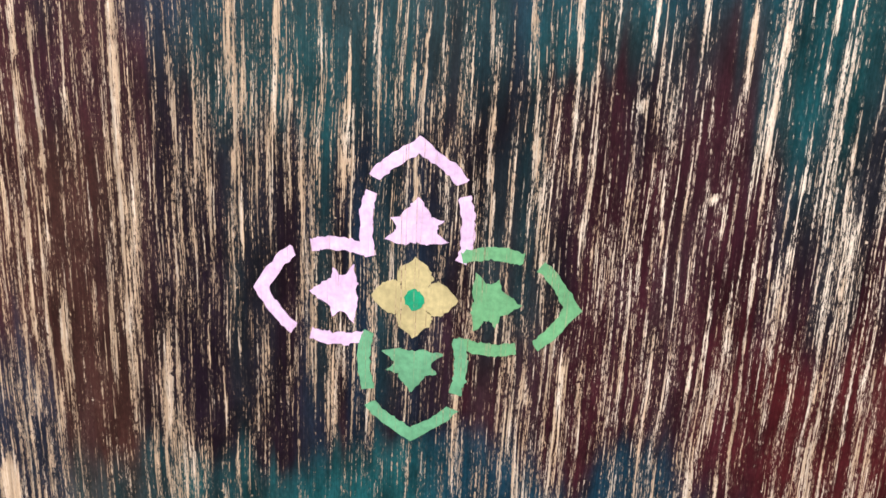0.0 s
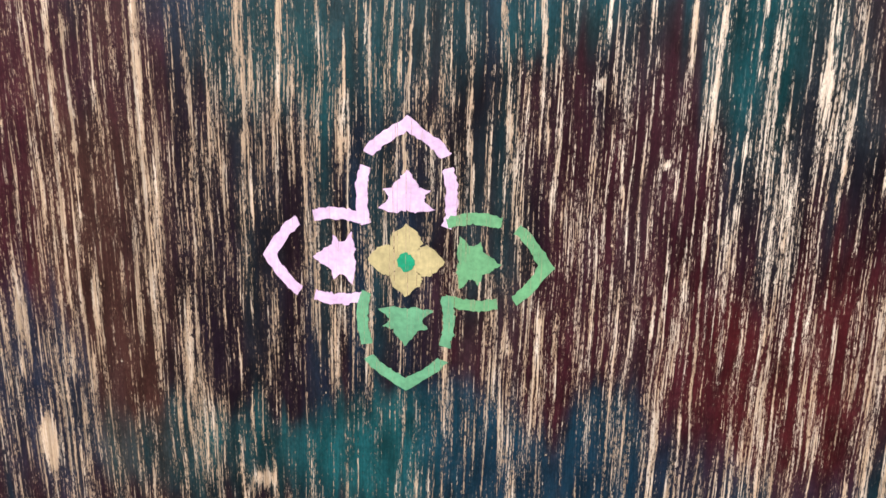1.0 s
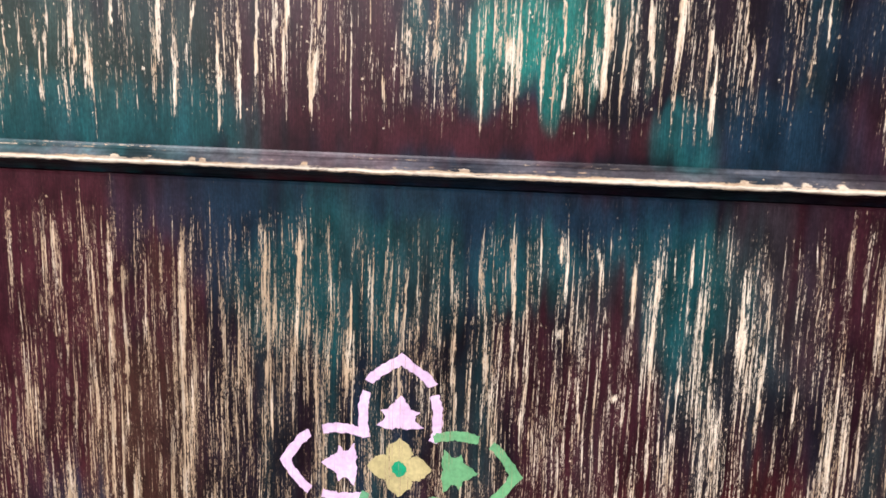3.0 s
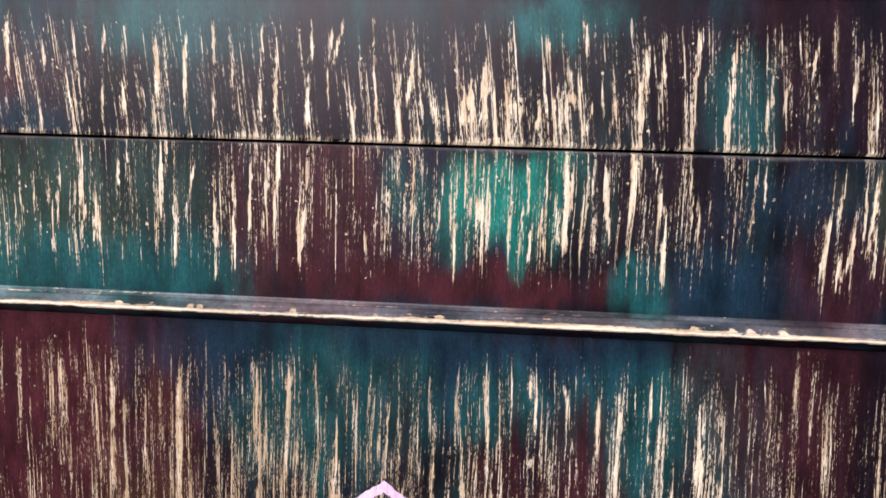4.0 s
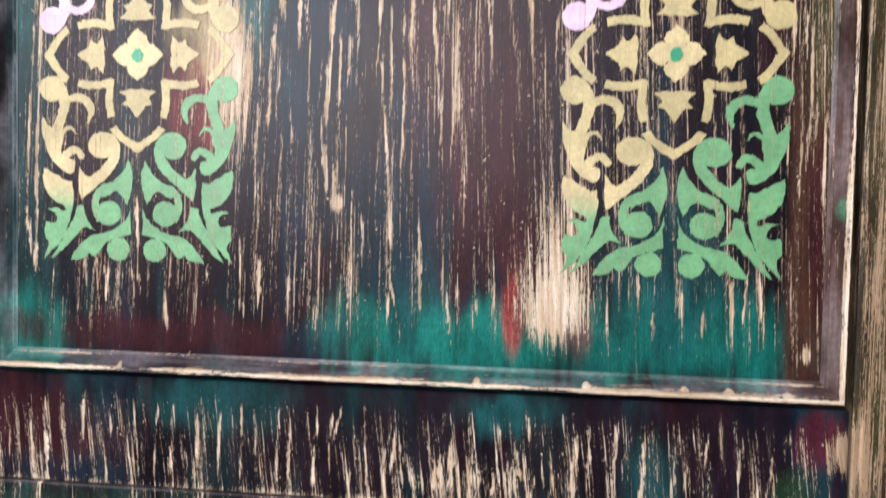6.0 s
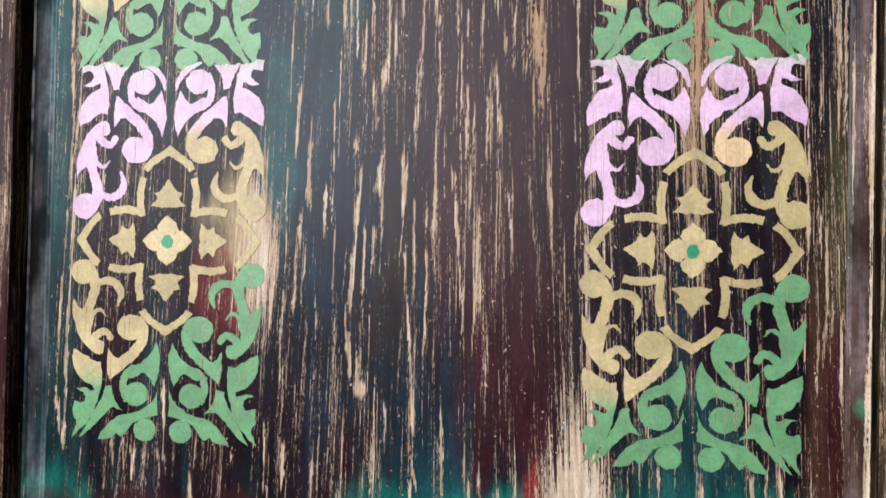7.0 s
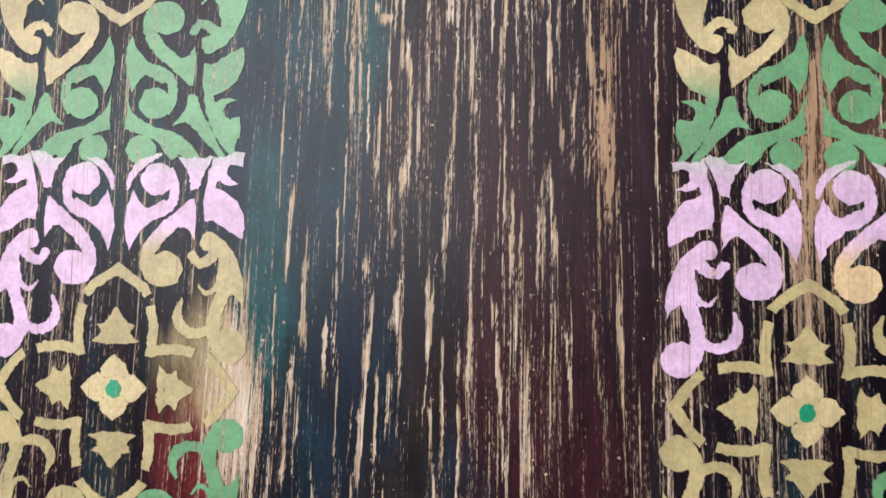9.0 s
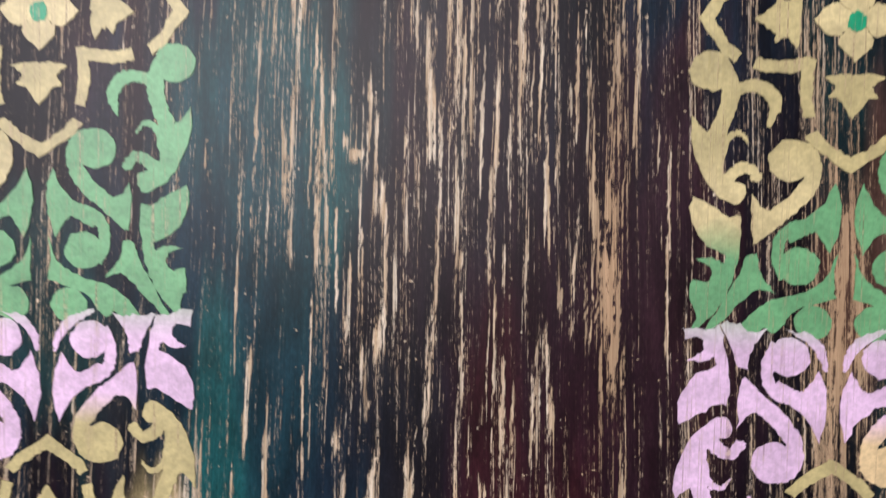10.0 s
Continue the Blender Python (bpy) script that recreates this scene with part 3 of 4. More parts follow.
# single scrapes: x, foot, head, width, lean
RAIL_LOW_A = [(-0.2164, 1.178, 1.212, 0.0025, 0.04), (-0.1933, 1.152, 1.213, 0.0028, 0.01), (-0.1666, 1.171, 1.214, 0.0028, 0.04), (-0.1494, 1.175, 1.223, 0.0027, 0.04), (-0.1317, 1.176, 1.222, 0.0023, 0.07), (-0.1101, 1.174, 1.223, 0.0020, 0.07), (-0.0938, 1.191, 1.224, 0.0019, 0.21), (-0.0828, 1.154, 1.224, 0.0016, 0.01), (-0.0731, 1.163, 1.223, 0.0013, -0.01), (-0.0650, 1.180, 1.222, 0.0016, 0.05), (-0.0572, 1.184, 1.226, 0.0026, 0.11), (-0.0528, 1.174, 1.224, 0.0016, 0.08), (-0.0389, 1.169, 1.227, 0.0019, 0.06), (-0.0146, 1.186, 1.199, 0.0038, -0.02), (-0.0084, 1.163, 1.196, 0.0016, -0.19), (0.0015, 1.175, 1.210, 0.0022, -0.03), (0.0057, 1.210, 1.229, 0.0019, 0.02), (0.0134, 1.191, 1.227, 0.0012, 0.07)]
RAIL_LOW_B = [(0.0311, 1.183, 1.224, 0.0015, -0.00), (0.0343, 1.164, 1.199, 0.0018, 0.01), (0.0444, 1.193, 1.206, 0.0036, 0.02), (0.0559, 1.187, 1.225, 0.0021, 0.01), (0.0671, 1.200, 1.225, 0.0015, -0.04), (0.0754, 1.173, 1.201, 0.0027, -0.02), (0.0845, 1.183, 1.204, 0.0036, 0.02), (0.0966, 1.183, 1.224, 0.0020, -0.06), (0.1041, 1.178, 1.221, 0.0018, -0.10), (0.1147, 1.170, 1.228, 0.0041, -0.01), (0.1270, 1.192, 1.226, 0.0026, -0.13), (0.1300, 1.162, 1.195, 0.0024, -0.05), (0.1414, 1.192, 1.226, 0.0015, 0.01), (0.1495, 1.193, 1.220, 0.0014, 0.02), (0.1686, 1.188, 1.224, 0.0034, 0.06), (0.1884, 1.189, 1.213, 0.0017, 0.05), (0.2014, 1.171, 1.205, 0.0028, 0.06), (0.2115, 1.169, 1.202, 0.0022, 0.05)]
RAIL_LOW_C = [(0.2209, 1.182, 1.221, 0.0017, 0.07), (0.2384, 1.177, 1.210, 0.0016, 0.09)]
RAIL_LOW_MARKS = RAIL_LOW_A + RAIL_LOW_B + RAIL_LOW_C + brushed(36, -0.25, 0.26, 1.168, 1.20, (0.012, 0.04), 0.07, 4) + brushed(34, 0.025, 0.105, 1.174, 1.20, (0.012, 0.035), 0.06, 5) + brushed(40, -0.25, -0.14, 1.17, 1.20, (0.012, 0.03), 0.05, 6)
RAIL_UP = dict(seed=37, broken=1.4, wander=0.0013, pale=[(0.0, 1.2, 2.0, 2.0, 0.11), (0.264, 1.272, 0.012, 0.03, -0.35)], base=INK, patches=[
    (-0.22, 1.26, 0.06, 0.03, MAROON, 0.7), (-0.10, 1.283, 0.045, 0.016, TEAL, 0.6), (-0.04, 1.26, 0.05, 0.03, PLUM, 0.8), (0.03, 1.27, 0.03, 0.03, PLUM, 0.6), (0.075, 1.287, 0.022, 0.011, TEAL, 0.85), (0.13, 1.26, 0.05, 0.03, PLUM, 0.7),
    (0.165, 1.25, 0.018, 0.02, TEAL, 0.6), (0.21, 1.265, 0.03, 0.02, PLUM, 0.8), (0.253, 1.28, 0.012, 0.012, (0.12, 0.012, 0.03), 0.6), (0.240, 1.245, 0.012, 0.02, (0.02, 0.08, 0.02), 0.4), (-0.20, 1.235, 0.04, 0.012, NAVY, 0.5)],
    rub=lambda x, z: wear_map(x, z, 0.285, [(0.0, 1.298, 0.5, 0.014, -0.40), (0.0, 1.229, 0.5, 0.0035, 0.24), (0.06, 1.24, 0.035, 0.016, 0.20), (-0.22, 1.25, 0.03, 0.03, 0.03), (0.266, 1.273, 0.010, 0.013, 0.8)], RAIL_UP_MARKS, 37, 0.35),
    grain=lambda x, z: x + 0.10 * (z - 1.23))
# single scrapes: x, foot, head, width, lean
RAIL_UP_A = [(-0.2173, 1.230, 1.283, 0.0018, -0.02), (-0.2079, 1.229, 1.282, 0.0028, -0.06), (-0.1976, 1.231, 1.274, 0.0027, -0.08), (-0.1841, 1.231, 1.288, 0.0020, 0.05), (-0.1658, 1.232, 1.283, 0.0026, 0.08), (-0.1503, 1.231, 1.285, 0.0030, 0.02), (-0.1361, 1.235, 1.283, 0.0017, 0.06), (-0.1254, 1.235, 1.288, 0.0026, 0.08), (-0.1097, 1.234, 1.288, 0.0032, 0.07), (-0.0959, 1.233, 1.278, 0.0016, 0.04), (-0.0822, 1.231, 1.286, 0.0016, 0.01), (-0.0592, 1.230, 1.288, 0.0019, 0.04), (-0.0520, 1.232, 1.279, 0.0016, 0.05), (-0.0358, 1.231, 1.289, 0.0028, 0.07), (-0.0222, 1.264, 1.289, 0.0019, 0.21), (-0.0152, 1.235, 1.249, 0.0025, -0.01), (-0.0057, 1.238, 1.293, 0.0013, -0.06), (0.0051, 1.232, 1.284, 0.0016, -0.09)]
RAIL_UP_B = [(0.0143, 1.254, 1.287, 0.0019, -0.11), (0.0186, 1.231, 1.263, 0.0015, -0.16), (0.0284, 1.266, 1.288, 0.0024, -0.13), (0.0354, 1.242, 1.270, 0.0012, -0.37), (0.0412, 1.273, 1.288, 0.0015, -0.09), (0.0565, 1.263, 1.286, 0.0021, 0.00), (0.0737, 1.259, 1.283, 0.0024, -0.14), (0.0899, 1.269, 1.292, 0.0024, -0.17), (0.0986, 1.245, 1.287, 0.0012, -0.01), (0.1107, 1.270, 1.290, 0.0026, -0.30), (0.1170, 1.231, 1.276, 0.0026, 0.04), (0.1250, 1.231, 1.285, 0.0025, -0.07), (0.1399, 1.232, 1.285, 0.0023, 0.01), (0.1555, 1.232, 1.284, 0.0026, 0.02), (0.1728, 1.232, 1.284, 0.0017, 0.06), (0.1900, 1.258, 1.284, 0.0014, 0.09), (0.2077, 1.232, 1.279, 0.0017, 0.07), (0.2187, 1.238, 1.256, 0.0033, 0.01)]
RAIL_UP_C = [(0.2339, 1.268, 1.287, 0.0027, 0.02), (0.2245, 1.233, 1.274, 0.0013, 0.09)]
RAIL_UP_MARKS = RAIL_UP_A + RAIL_UP_B + RAIL_UP_C + brushed(26, -0.25, 0.26, 1.229, 1.26, (0.012, 0.036), 0.10, 14) + brushed(36, 0.005, 0.105, 1.229, 1.245, (0.010, 0.030), 0.22, 15, (0.0010, 0.0024))
HIGH = dict(seed=51, wander=0.0011, pale=[(0.0, 1.62, 0.09, 0.15, 0.06), (0.105, 1.352, 0.022, 0.035, 0.14), (0.105, 1.40, 0.014, 0.04, 0.05), (-0.09, 1.49, 0.02, 0.05, 0.05), (0.0777, 1.62, 0.010, 0.11, -0.45), (0.168, 1.62, 0.016, 0.12, -0.42)], base=INK, patches=[
    (-0.22, 1.50, 0.014, 0.30, TEAL, 0.4), (-0.223, 1.62, 0.007, 0.10, TEAL, 0.9), (-0.215, 1.325, 0.02, 0.02, GREEN, 0.8), (-0.12, 1.325, 0.09, 0.012, MAROON, 0.75), (-0.04, 1.325, 0.02, 0.012, NAVY, 0.8), (0.03, 1.33, 0.06, 0.02, GREEN, 0.95), (0.02, 1.37, 0.022, 0.05, TEAL, 0.85),
    (0.17, 1.335, 0.075, 0.024, GREEN, 0.7), (0.165, 1.37, 0.03, 0.04, TEAL, 0.6), (0.073, 1.392, 0.016, 0.03, MAROON, 1.0), (0.078, 1.345, 0.006, 0.018, RED, 0.8), (0.112, 1.335, 0.012, 0.012, (0.20, 0.06, 0.06), 0.5), (0.24, 1.42, 0.012, 0.14, BROWN, 0.9), (0.25, 1.40, 0.008, 0.05, MAROON, 0.8),
    (-0.04, 1.46, 0.05, 0.09, PLUM, 0.5), (0.02, 1.45, 0.03, 0.10, NAVY, 0.6), (0.05, 1.54, 0.045, 0.13, MAROON, 0.8), (0.065, 1.46, 0.03, 0.08, MAROON, 0.7), (-0.005, 1.53, 0.02, 0.12, (0.022, 0.013, 0.009), 0.8), (0.10, 1.62, 0.025, 0.1, (0.028, 0.010, 0.014), 0.8), (-0.065, 1.60, 0.022, 0.10, TEAL, 0.42), (-0.02, 1.42, 0.02, 0.05, (0.02, 0.012, 0.010), 0.7), (-0.05, 1.53, 0.03, 0.13, NAVY, 0.75), (0.005, 1.41, 0.03, 0.05, NAVY, 0.6), (-0.065, 1.67, 0.03, 0.07, TEAL, 0.85), (-0.035, 1.67, 0.012, 0.04, TEAL, 0.7), (-0.07, 1.59, 0.03, 0.13, (0.006, 0.030, 0.042), 0.75), (0.0, 1.56, 0.03, 0.06, (0.004, 0.006, 0.012), 0.7), (-0.09, 1.60, 0.02, 0.05, NAVY, 0.7), (0.02, 1.66, 0.04, 0.07, PLUM, 0.7),
    (0.07, 1.60, 0.02, 0.1, PLUM, 0.7), (-0.15, 1.6, 0.03, 0.04, TEAL, 0.3), (-0.08, 1.54, 0.012, 0.05, TEAL, 0.85), (-0.11, 1.462, 0.017, 0.024, RED, 0.42), (-0.104, 1.505, 0.016, 0.030, (0.42, 0.34, 0.17), 0.75), (0.19, 1.62, 0.03, 0.05, (0.14, 0.06, 0.04), 0.45), (0.10, 1.50, 0.02, 0.12, PLUM, 0.5), (0.235, 1.60, 0.014, 0.10, INK, 0.6), (0.243, 1.52, 0.008, 0.05, OLIVE, 0.7), (0.259, 1.5, 0.008, 0.5, BROWN, 0.9), (0.258, 1.405, 0.003, 0.006, (0.04, 0.20, 0.10), 0.7), (0.18, 1.302, 0.09, 0.006, PLUM, 0.5)],
    rub=lambda x, z: wear_map(x, z, 0.285, [(-0.03, 1.56, 0.06, 0.05, -0.04), (-0.078, 1.65, 0.012, 0.05, -0.12), (0.095, 1.60, 0.008, 0.10, -0.12), (-0.05, 1.55, 0.035, 0.07, -0.08), (0.0, 1.312, 0.5, 0.020, -0.25), (0.106, 1.347, 0.023, 0.025, 0.60), (0.106, 1.385, 0.013, 0.045, 0.36), (-0.0243, 1.667, 0.003, 0.0022, 0.9), (-0.0286, 1.6722, 0.0016, 0.003, 0.7), (-0.0257, 1.4056, 0.004, 0.004, 0.7), (0.2412, 1.3264, 0.003, 0.004, 0.9), (-0.088, 1.49, 0.014, 0.05, 0.27), (-0.100, 1.497, 0.014, 0.032, 0.24), (-0.112, 1.455, 0.02, 0.02, 0.12), (0.166, 1.62, 0.012, 0.12, 0.30), (0.166, 1.50, 0.05, 0.2, 0.04),
        (0.0777, 1.62, 0.005, 0.07, 0.16), (0.01, 1.45, 0.06, 0.05, -0.02), (0.248, 1.40, 0.01, 0.1, 0.15), (-0.21, 1.48, 0.014, 0.2, 0.05), (0.15, 1.345, 0.07, 0.018, -0.10)], HIGH_MARKS, 51, 0.48),
    grain=lambda x, z: x + 0.04 * (z - 1.5) * np.clip(x / 0.1, -1, 1))
# single scrapes: x, foot, head, width, lean
HIGH_A = [(-0.0596, 1.511, 1.555, 0.0021, -0.06), (-0.0488, 1.491, 1.528, 0.0035, 0.02), (-0.0302, 1.461, 1.518, 0.0034, 0.04), (-0.0003, 1.508, 1.541, 0.0030, 0.08), (0.0042, 1.381, 1.488, 0.0017, -0.07), (0.0176, 1.494, 1.527, 0.0020, 0.03), (0.0321, 1.455, 1.540, 0.0016, -0.06), (-0.0270, 1.404, 1.427, 0.0048, -0.02), (-0.0718, 1.345, 1.372, 0.0028, 0.04), (-0.1483, 1.348, 1.407, 0.0022, -0.02), (-0.2178, 1.356, 1.398, 0.0038, -0.15), (-0.1302, 1.325, 1.349, 0.0022, -0.10), (-0.0829, 1.337, 1.354, 0.0035, -0.23), (-0.0541, 1.338, 1.362, 0.0025, 0.05), (0.0246, 1.343, 1.398, 0.0026, -0.01), (-0.0091, 1.364, 1.401, 0.0017, -0.02), (-0.0333, 1.407, 1.460, 0.0028, -0.12), (0.1587, 1.325, 1.351, 0.0031, -0.02)]
HIGH_B = [(0.1732, 1.332, 1.367, 0.0043, -0.07), (0.1857, 1.333, 1.355, 0.0031, 0.04), (0.2009, 1.335, 1.368, 0.0037, -0.07), (0.2162, 1.341, 1.369, 0.0018, -0.08), (0.2629, 1.464, 1.551, 0.0012, -0.01), (0.2631, 1.308, 1.371, 0.0024, -0.05), (0.2403, 1.324, 1.332, 0.0047, -0.03), (0.0103, 1.321, 1.374, 0.0013, -0.21), (0.0424, 1.316, 1.362, 0.0013, -0.10), (-0.0515, 1.623, 1.676, 0.0024, -0.04), (-0.0314, 1.604, 1.660, 0.0011, -0.00), (-0.0675, 1.538, 1.588, 0.0024, 0.08), (-0.0595, 1.507, 1.570, 0.0019, 0.04), (-0.0144, 1.586, 1.602, 0.0037, 0.03), (-0.0181, 1.560, 1.571, 0.0037, -0.03), (-0.0318, 1.544, 1.560, 0.0024, 0.03), (-0.0164, 1.519, 1.545, 0.0027, 0.07), (-0.0019, 1.522, 1.550, 0.0018, -0.00)]
HIGH_C = [(-0.0297, 1.503, 1.521, 0.0024, 0.04), (-0.0187, 1.472, 1.508, 0.0021, 0.01), (-0.0492, 1.500, 1.528, 0.0031, 0.00), (0.0184, 1.566, 1.660, 0.0013, -0.03), (0.0278, 1.558, 1.574, 0.0052, -0.06), (0.0362, 1.541, 1.589, 0.0016, -0.00), (0.0540, 1.556, 1.605, 0.0035, -0.09), (0.0523, 1.623, 1.660, 0.0018, -0.02), (0.0294, 1.495, 1.546, 0.0018, -0.11), (0.0060, 1.453, 1.524, 0.0016, -0.00), (0.0777, 1.631, 1.654, 0.0060, -0.01), (0.0786, 1.567, 1.600, 0.0050, 0.03), (0.0748, 1.603, 1.629, 0.0020, -0.01), (0.0998, 1.611, 1.675, 0.0018, -0.03), (0.0852, 1.491, 1.542, 0.0018, -0.04), (0.0746, 1.496, 1.536, 0.0015, -0.08), (0.1678, 1.569, 1.649, 0.0058, 0.01), (0.1750, 1.569, 1.637, 0.0024, -0.02)]
HIGH_D = [(-0.0653, 1.452, 1.517, 0.0024, 0.05), (-0.0319, 1.451, 1.492, 0.0032, 0.04), (-0.0840, 1.655, 1.671, 0.0016, -0.03), (-0.0080, 1.607, 1.625, 0.0013, -0.02), (0.0629, 1.481, 1.531, 0.0012, -0.09), (0.0442, 1.455, 1.520, 0.0016, -0.04), (-0.2150, 1.56, 1.69, 0.0017, -0.02), (-0.2130, 1.40, 1.53, 0.0018, 0.03), (-0.2165, 1.43, 1.57, 0.0015, 0.05), (-0.2142, 1.36, 1.45, 0.0022, 0.0), (-0.2110, 1.53, 1.60, 0.0013, 0.08)]
chance = random.Random(8)
HIGH_E = [(x, z, z + chance.uniform(0.02, 0.07), chance.uniform(0.0012, 0.0024), chance.uniform(-0.05, 0.05)) for x, z in ((chance.uniform(-0.095, 0.105), chance.uniform(1.54, 1.72)) for k in range(18))]
HIGH_MARKS = HIGH_A + HIGH_B + HIGH_C + HIGH_D + HIGH_E + brushed(50, -0.09, 0.11, 1.40, 1.66, (0.03, 0.10), 0.05, 24, (0.0006, 0.0013)) + brushed(26, -0.20, 0.24, 1.325, 1.36, (0.012, 0.04), 0.08, 25, (0.0008, 0.0015)) + brushed(30, 0.225, 0.248, 1.40, 1.70, (0.02, 0.08), 0.03, 26, (0.0006, 0.0013)) + brushed(26, -0.02, 0.09, 1.63, 1.71, (0.02, 0.06), 0.03, 29, (0.0007, 0.0014)) + brushed(16, 0.0735, 0.0825, 1.56, 1.65, (0.010, 0.03), 0.04, 28, (0.0012, 0.0026)) + brushed(22, 0.02, 0.08, 1.58, 1.72, (0.03, 0.07), 0.03, 27, (0.0006, 0.0012))
POST = dict(seed=71, pale=[(0.29, 1.3, 0.05, 0.3, -0.3)], base=BROWN, patches=[(0.29, 1.5, 0.03, 0.3, OLIVE, 0.7), (-0.29, 1.5, 0.03, 0.4, MAROON, 0.7), (0.28, 1.30, 0.03, 0.05, OLIVE, 0.6)],
    rub=lambda x, z: wear_map(x, z, 0.36, [(0.30, 1.4, 0.04, 0.5, 0.16), (0.268, 1.27, 0.012, 0.03, 0.5)], [], 71), grain=lambda x, z: x)
BACKS = dict(seed=91, base=INK, patches=[(0.0, 0.5, 0.2, 0.2, MAROON, 0.6), (-0.1, 0.3, 0.1, 0.2, TEAL, 0.5), (0.1, 1.85, 0.2, 0.1, NAVY, 0.6)], rub=lambda x, z: wear_map(x, z, 0.36, [], [], 91), grain=lambda x, z: x)

# bead profile across the moulding: distance from the field, height, wear
FACE = -0.008
BEAD = [(-0.0010, FACE - 0.0002, 0.1), (0.0, FACE - 0.0005, 0.1), (0.0012, FACE - 0.0012, 0.42), (0.0022, FACE - 0.0010, 0.15), (0.0038, FACE - 0.0024, 0.12), (0.0055, FACE - 0.0040, 0.22), (0.0070, FACE - 0.0056, 0.42), (0.0082, FACE - 0.0074, 0.60),
        (0.0096, FACE - 0.0078, 0.58), (0.0105, FACE - 0.0068, 0.10), (0.0116, FACE - 0.0020, 0.0), (0.0124, FACE + 0.0030, 0.0), (0.0138, FACE + 0.0050, 0.0), (0.0150, FACE + 0.0060, 0.0)]
LIP = [(-0.0010, FACE - 0.0002, 0.1), (0.0, FACE - 0.0004, 0.1), (0.0010, FACE - 0.0012, 0.28), (0.0018, FACE - 0.0008, 0.1), (0.0030, FACE - 0.0024, 0.16), (0.0042, FACE - 0.0041, 0.24), (0.0050, FACE - 0.0050, 0.50), (0.0062, FACE - 0.0052, 0.78),
       (0.0072, FACE - 0.0044, 0.40), (0.0088, FACE - 0.0002, 0.0), (0.0100, FACE + 0.0050, 0.0), (0.0120, FACE + 0.0078, 0.0), (0.0135, FACE + 0.0092, 0.0)]


# ---- room shell: unseen, added to close the place round the cupboard ----


def box(bm, x0, x1, y0, y1, z0, z1):
    bmesh.ops.create_cube(bm, size=1, matrix=Matrix.Translation(((x0 + x1) / 2, (y0 + y1) / 2, (z0 + z1) / 2)) @ Matrix.Diagonal((x1 - x0, y1 - y0, z1 - z0, 1)))


def solid(name, mat, *boxes, parent=None, label="", bevel=0.0):
    bm = bmesh.new()
    for b in boxes:
        box(bm, *b)
    if bevel:
        bmesh.ops.bevel(bm, geom=bm.edges[:], offset=bevel, segments=2, affect="EDGES")
    return part(name, bm, mat, parent, label)


R = (-2.6, 2.2, -2.4, 0.62, 3.1)
tagged(solid("floor", FLOOR, (R[0] - 0.15, R[1] + 0.15, R[2] - 0.15, R[3] + 0.15, -0.1, 0)), "plain dark timber floor", "floor", kind="structure")
tagged(solid("ceiling", CEIL, (R[0] - 0.15, R[1] + 0.15, R[2] - 0.15, R[3] + 0.15, R[4], R[4] + 0.1)), "plain pale plaster ceiling", "ceiling", kind="structure")
tagged(solid("wall_north", WALL, (R[0] - 0.15, R[1] + 0.15, R[3], R[3] + 0.15, 0, R[4])), "plain plaster wall behind the cupboard", "wall", kind="structure")
tagged(solid("wall_west", WALL, (R[0] - 0.15, R[0], R[2], R[3], 0, R[4])), "plain plaster wall", "wall", kind="structure")
tagged(solid("wall_east", WALL, (R[1], R[1] + 0.15, R[2], R[3], 0, R[4])), "plain plaster wall", "wall", kind="structure")
tagged(solid("wall_south", WALL, (R[0] - 0.15, WIN[0], R[2] - 0.15, R[2], 0, R[4]), (WIN[1], R[1] + 0.15, R[2] - 0.15, R[2], 0, R[4]), (WIN[0], WIN[1], R[2] - 0.15, R[2], 0, WIN[2]), (WIN[0], WIN[1], R[2] - 0.15, R[2], WIN[3], R[4])), "plain plaster wall with an assumed window opening", "wall", kind="structure")
# no window is in view; this frame is added round the lamp
window = tagged(new("assumed_window"), "unseen white window frame, assumed for the light from behind", "window", kind="structure")
solid("assumed_window_frame", FRAME, (WIN[0], WIN[0] + 0.05, -2.54, -2.49, WIN[2], WIN[3]), (WIN[1] - 0.05, WIN[1], -2.54, -2.49, WIN[2], WIN[3]), (WIN[0] + 0.05, WIN[1] - 0.05, -2.54, -2.49, WIN[2], WIN[2] + 0.05), (WIN[0] + 0.05, WIN[1] - 0.05, -2.54, -2.49, WIN[3] - 0.05, WIN[3]), parent=window)

# ---- the cupboard ----
carcass = empty("cupboard", "tall wooden cupboard carcass with distressed multicoloured paint", "cupboard")
XL, XR = -0.2560, 0.2675
board("post", XR, 0.335, 0.0, 2.0, FACE, 0.06, POST, carcass, "worn bare brown timber post", (0.0015, 0.012))
board("post", -0.325, XL, 0.0, 2.0, FACE, 0.06, POST, carcass, "worn maroon painted timber post", (0.0015, 0.012))
solid("side_panel", DARK, (-0.325, -0.305, 0.052, 0.5, 0.0, 2.0), parent=carcass)
solid("side_panel", DARK, (0.315, 0.335, 0.052, 0.5, 0.0, 2.0), parent=carcass)
solid("back_panel", DARK, (-0.305, 0.315, 0.48, 0.5, 0.0, 2.0), parent=carcass)
solid("top_board", DARK, (-0.345, 0.355, -0.03, 0.51, 2.0, 2.03), parent=carcass, bevel=0.003)
solid("bottom_board", DARK, (-0.305, 0.315, 0.03, 0.48, 0.05, 0.07), parent=carcass)
solid("shelf", DARK, (-0.305, 0.315, 0.03, 0.48, 1.215, 1.235), parent=carcass)
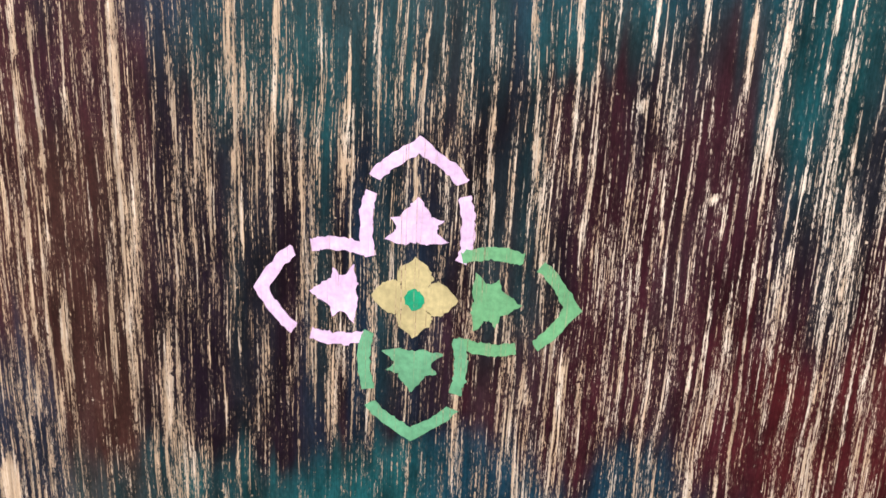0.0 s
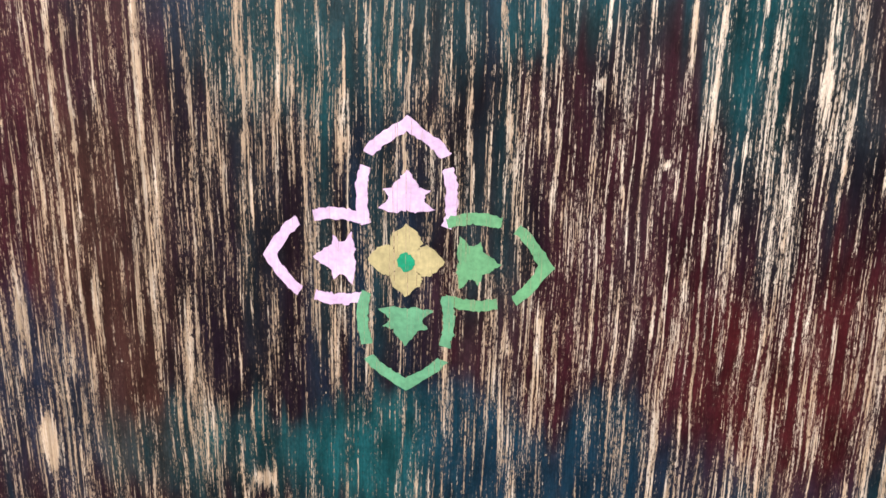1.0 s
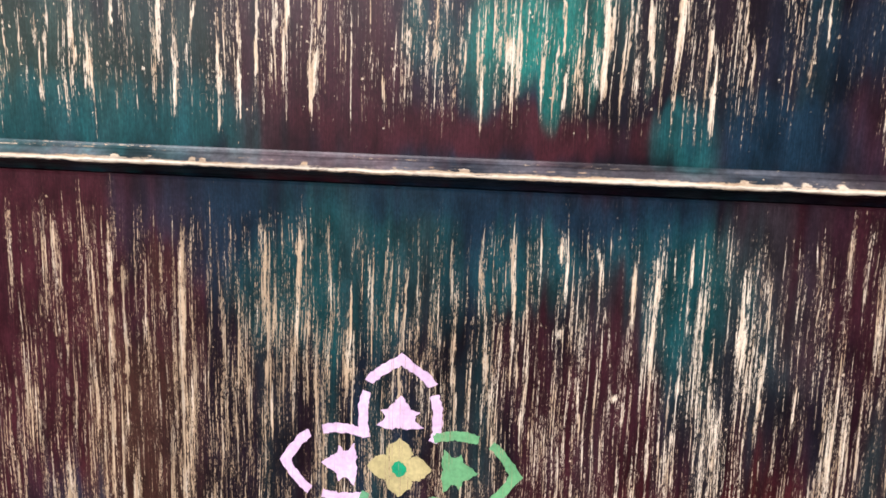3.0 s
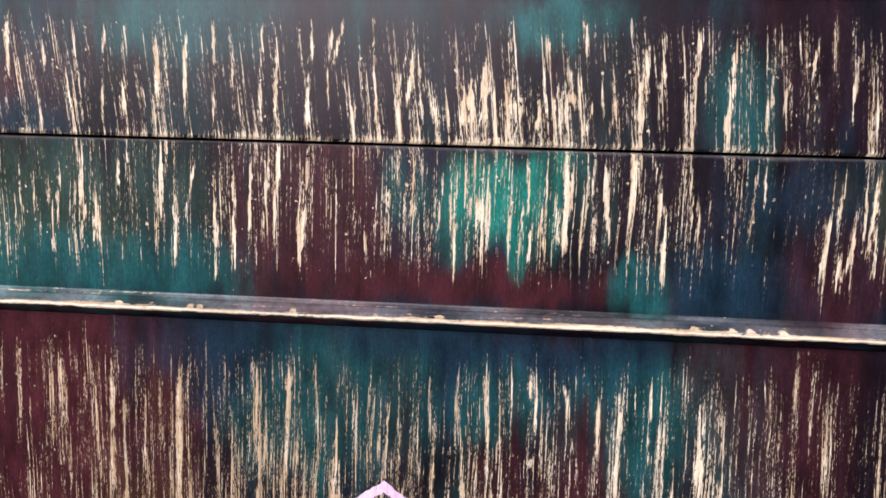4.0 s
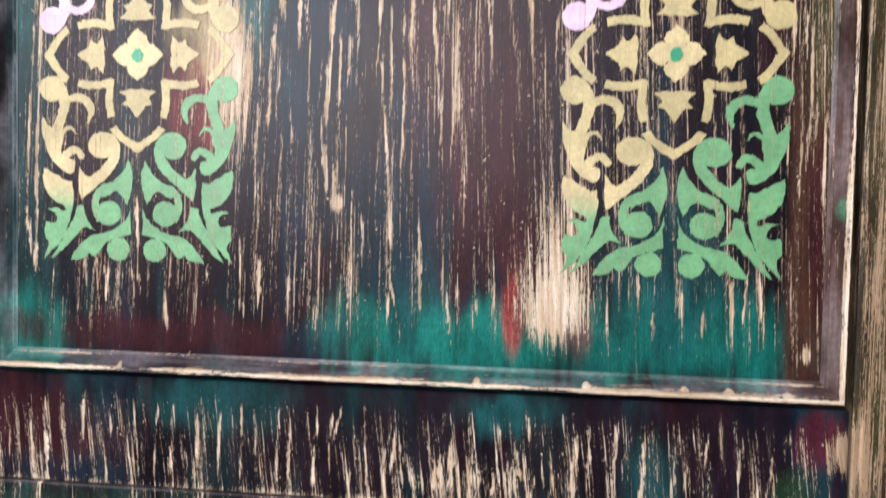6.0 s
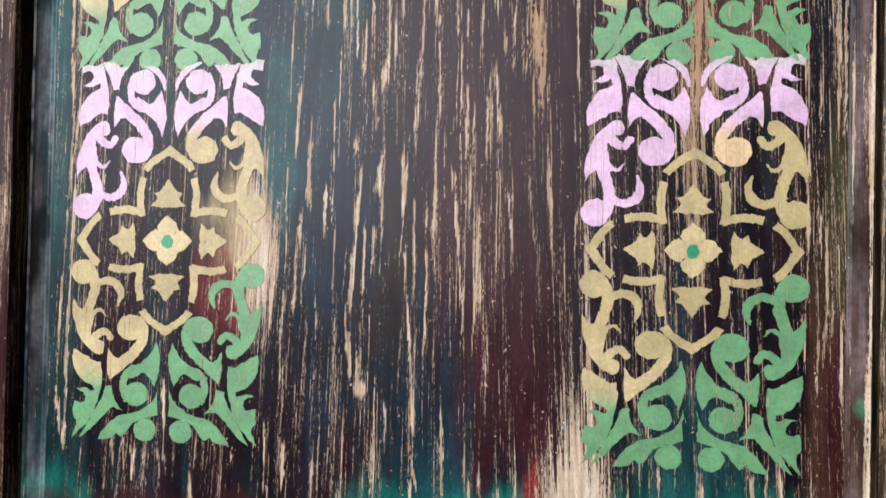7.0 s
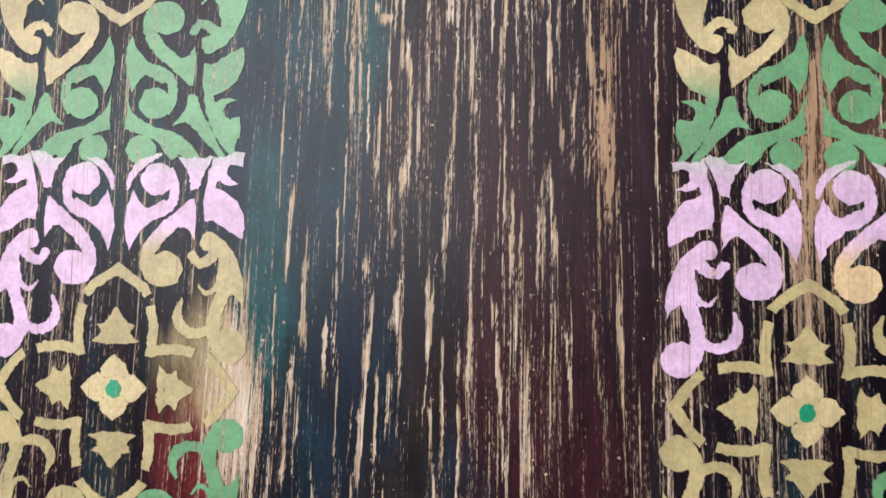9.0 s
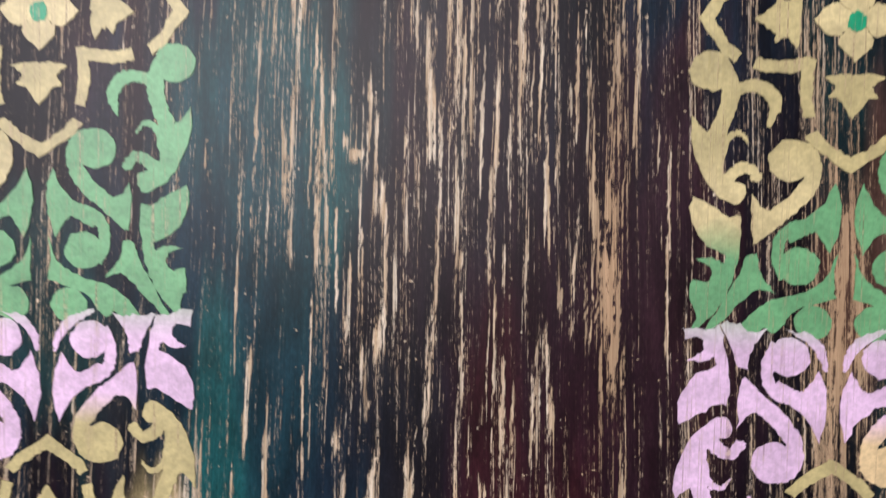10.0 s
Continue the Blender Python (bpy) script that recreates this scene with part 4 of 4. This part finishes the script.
board("top_rail", XL + 0.001, XR - 0.001, 1.94, 1.999, FACE, 0.03, BACKS, carcass, step=(0.004, 0.01))
board("plinth", XL + 0.001, XR - 0.001, 0.001, 0.09, FACE, 0.03, BACKS, carcass, step=(0.004, 0.01))

lower = empty("cabinet_door", "lower cupboard door with recessed streaky painted panel and one stencilled medallion", "cabinet door", "cupboard doors")
GAP = 1.2287
board("rail", -0.2550, 0.2655, 1.1525, GAP - 0.0008, FACE, 0.02, RAIL_LOW, lower, "dark teal and maroon rail with pale scrapes", (0.0005, 0.0012))
low_panel = board("panel", -0.238, 0.253, 0.165, 1.1385, 0.0, 0.014, LOW, lower, "dark glazed panel rubbed through to pale timber in upright streaks", (0.0006, 0.0028))
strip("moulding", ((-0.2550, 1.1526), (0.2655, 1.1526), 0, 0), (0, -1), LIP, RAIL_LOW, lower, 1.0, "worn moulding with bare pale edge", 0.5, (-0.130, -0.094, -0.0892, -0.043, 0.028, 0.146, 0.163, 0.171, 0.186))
board("bottom_rail", -0.2550, 0.2655, 0.095, 0.166, FACE, 0.02, BACKS, lower, step=(0.004, 0.01))
board("stile", -0.2550, -0.2375, 0.166, 1.139, FACE, 0.02, BACKS, lower, step=(0.002, 0.01))
board("stile", 0.2525, 0.2655, 0.166, 1.139, FACE, 0.02, BACKS, lower, step=(0.002, 0.01))

upper = empty("cabinet_door", "upper cupboard door with beaded panel and two stencilled foliage bands", "cabinet door", "cupboard doors")
board("rail", -0.2550, 0.2655, GAP + 0.0008, 1.2968, FACE, 0.02, RAIL_UP, upper, "dark plum and teal rail with pale upright scrapes", (0.0005, 0.0012))
PX0, PX1, PZ0, PZ1 = -0.2275, 0.2500, 1.3115, 1.9
high_panel = board("panel", PX0, PX1, PZ0, PZ1, FACE, 0.02, HIGH, upper, "dark glazed panel with sanded pale patches and teal foot")
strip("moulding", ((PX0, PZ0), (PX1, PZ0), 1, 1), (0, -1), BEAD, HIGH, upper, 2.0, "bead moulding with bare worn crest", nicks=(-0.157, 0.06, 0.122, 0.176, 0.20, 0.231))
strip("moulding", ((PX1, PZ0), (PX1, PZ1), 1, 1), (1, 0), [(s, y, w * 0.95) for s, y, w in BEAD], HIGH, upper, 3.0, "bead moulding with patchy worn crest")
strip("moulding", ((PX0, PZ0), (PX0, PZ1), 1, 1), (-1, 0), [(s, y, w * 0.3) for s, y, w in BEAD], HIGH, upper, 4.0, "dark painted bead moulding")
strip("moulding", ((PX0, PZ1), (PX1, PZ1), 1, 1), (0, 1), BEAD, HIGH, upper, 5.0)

medallion((0.0005, 1.0), 0.0, low_panel, (MINT, LEAF, PINK, PINK), SAND, JADE)
for cx, peach in ((-0.149, SAND), (0.1663, PEACH)):
    stencil_unit((cx, 1.492), FACE, high_panel, peach)
    stencil_unit((cx * 1.015 - 0.0003, 1.7220), FACE, high_panel, peach)
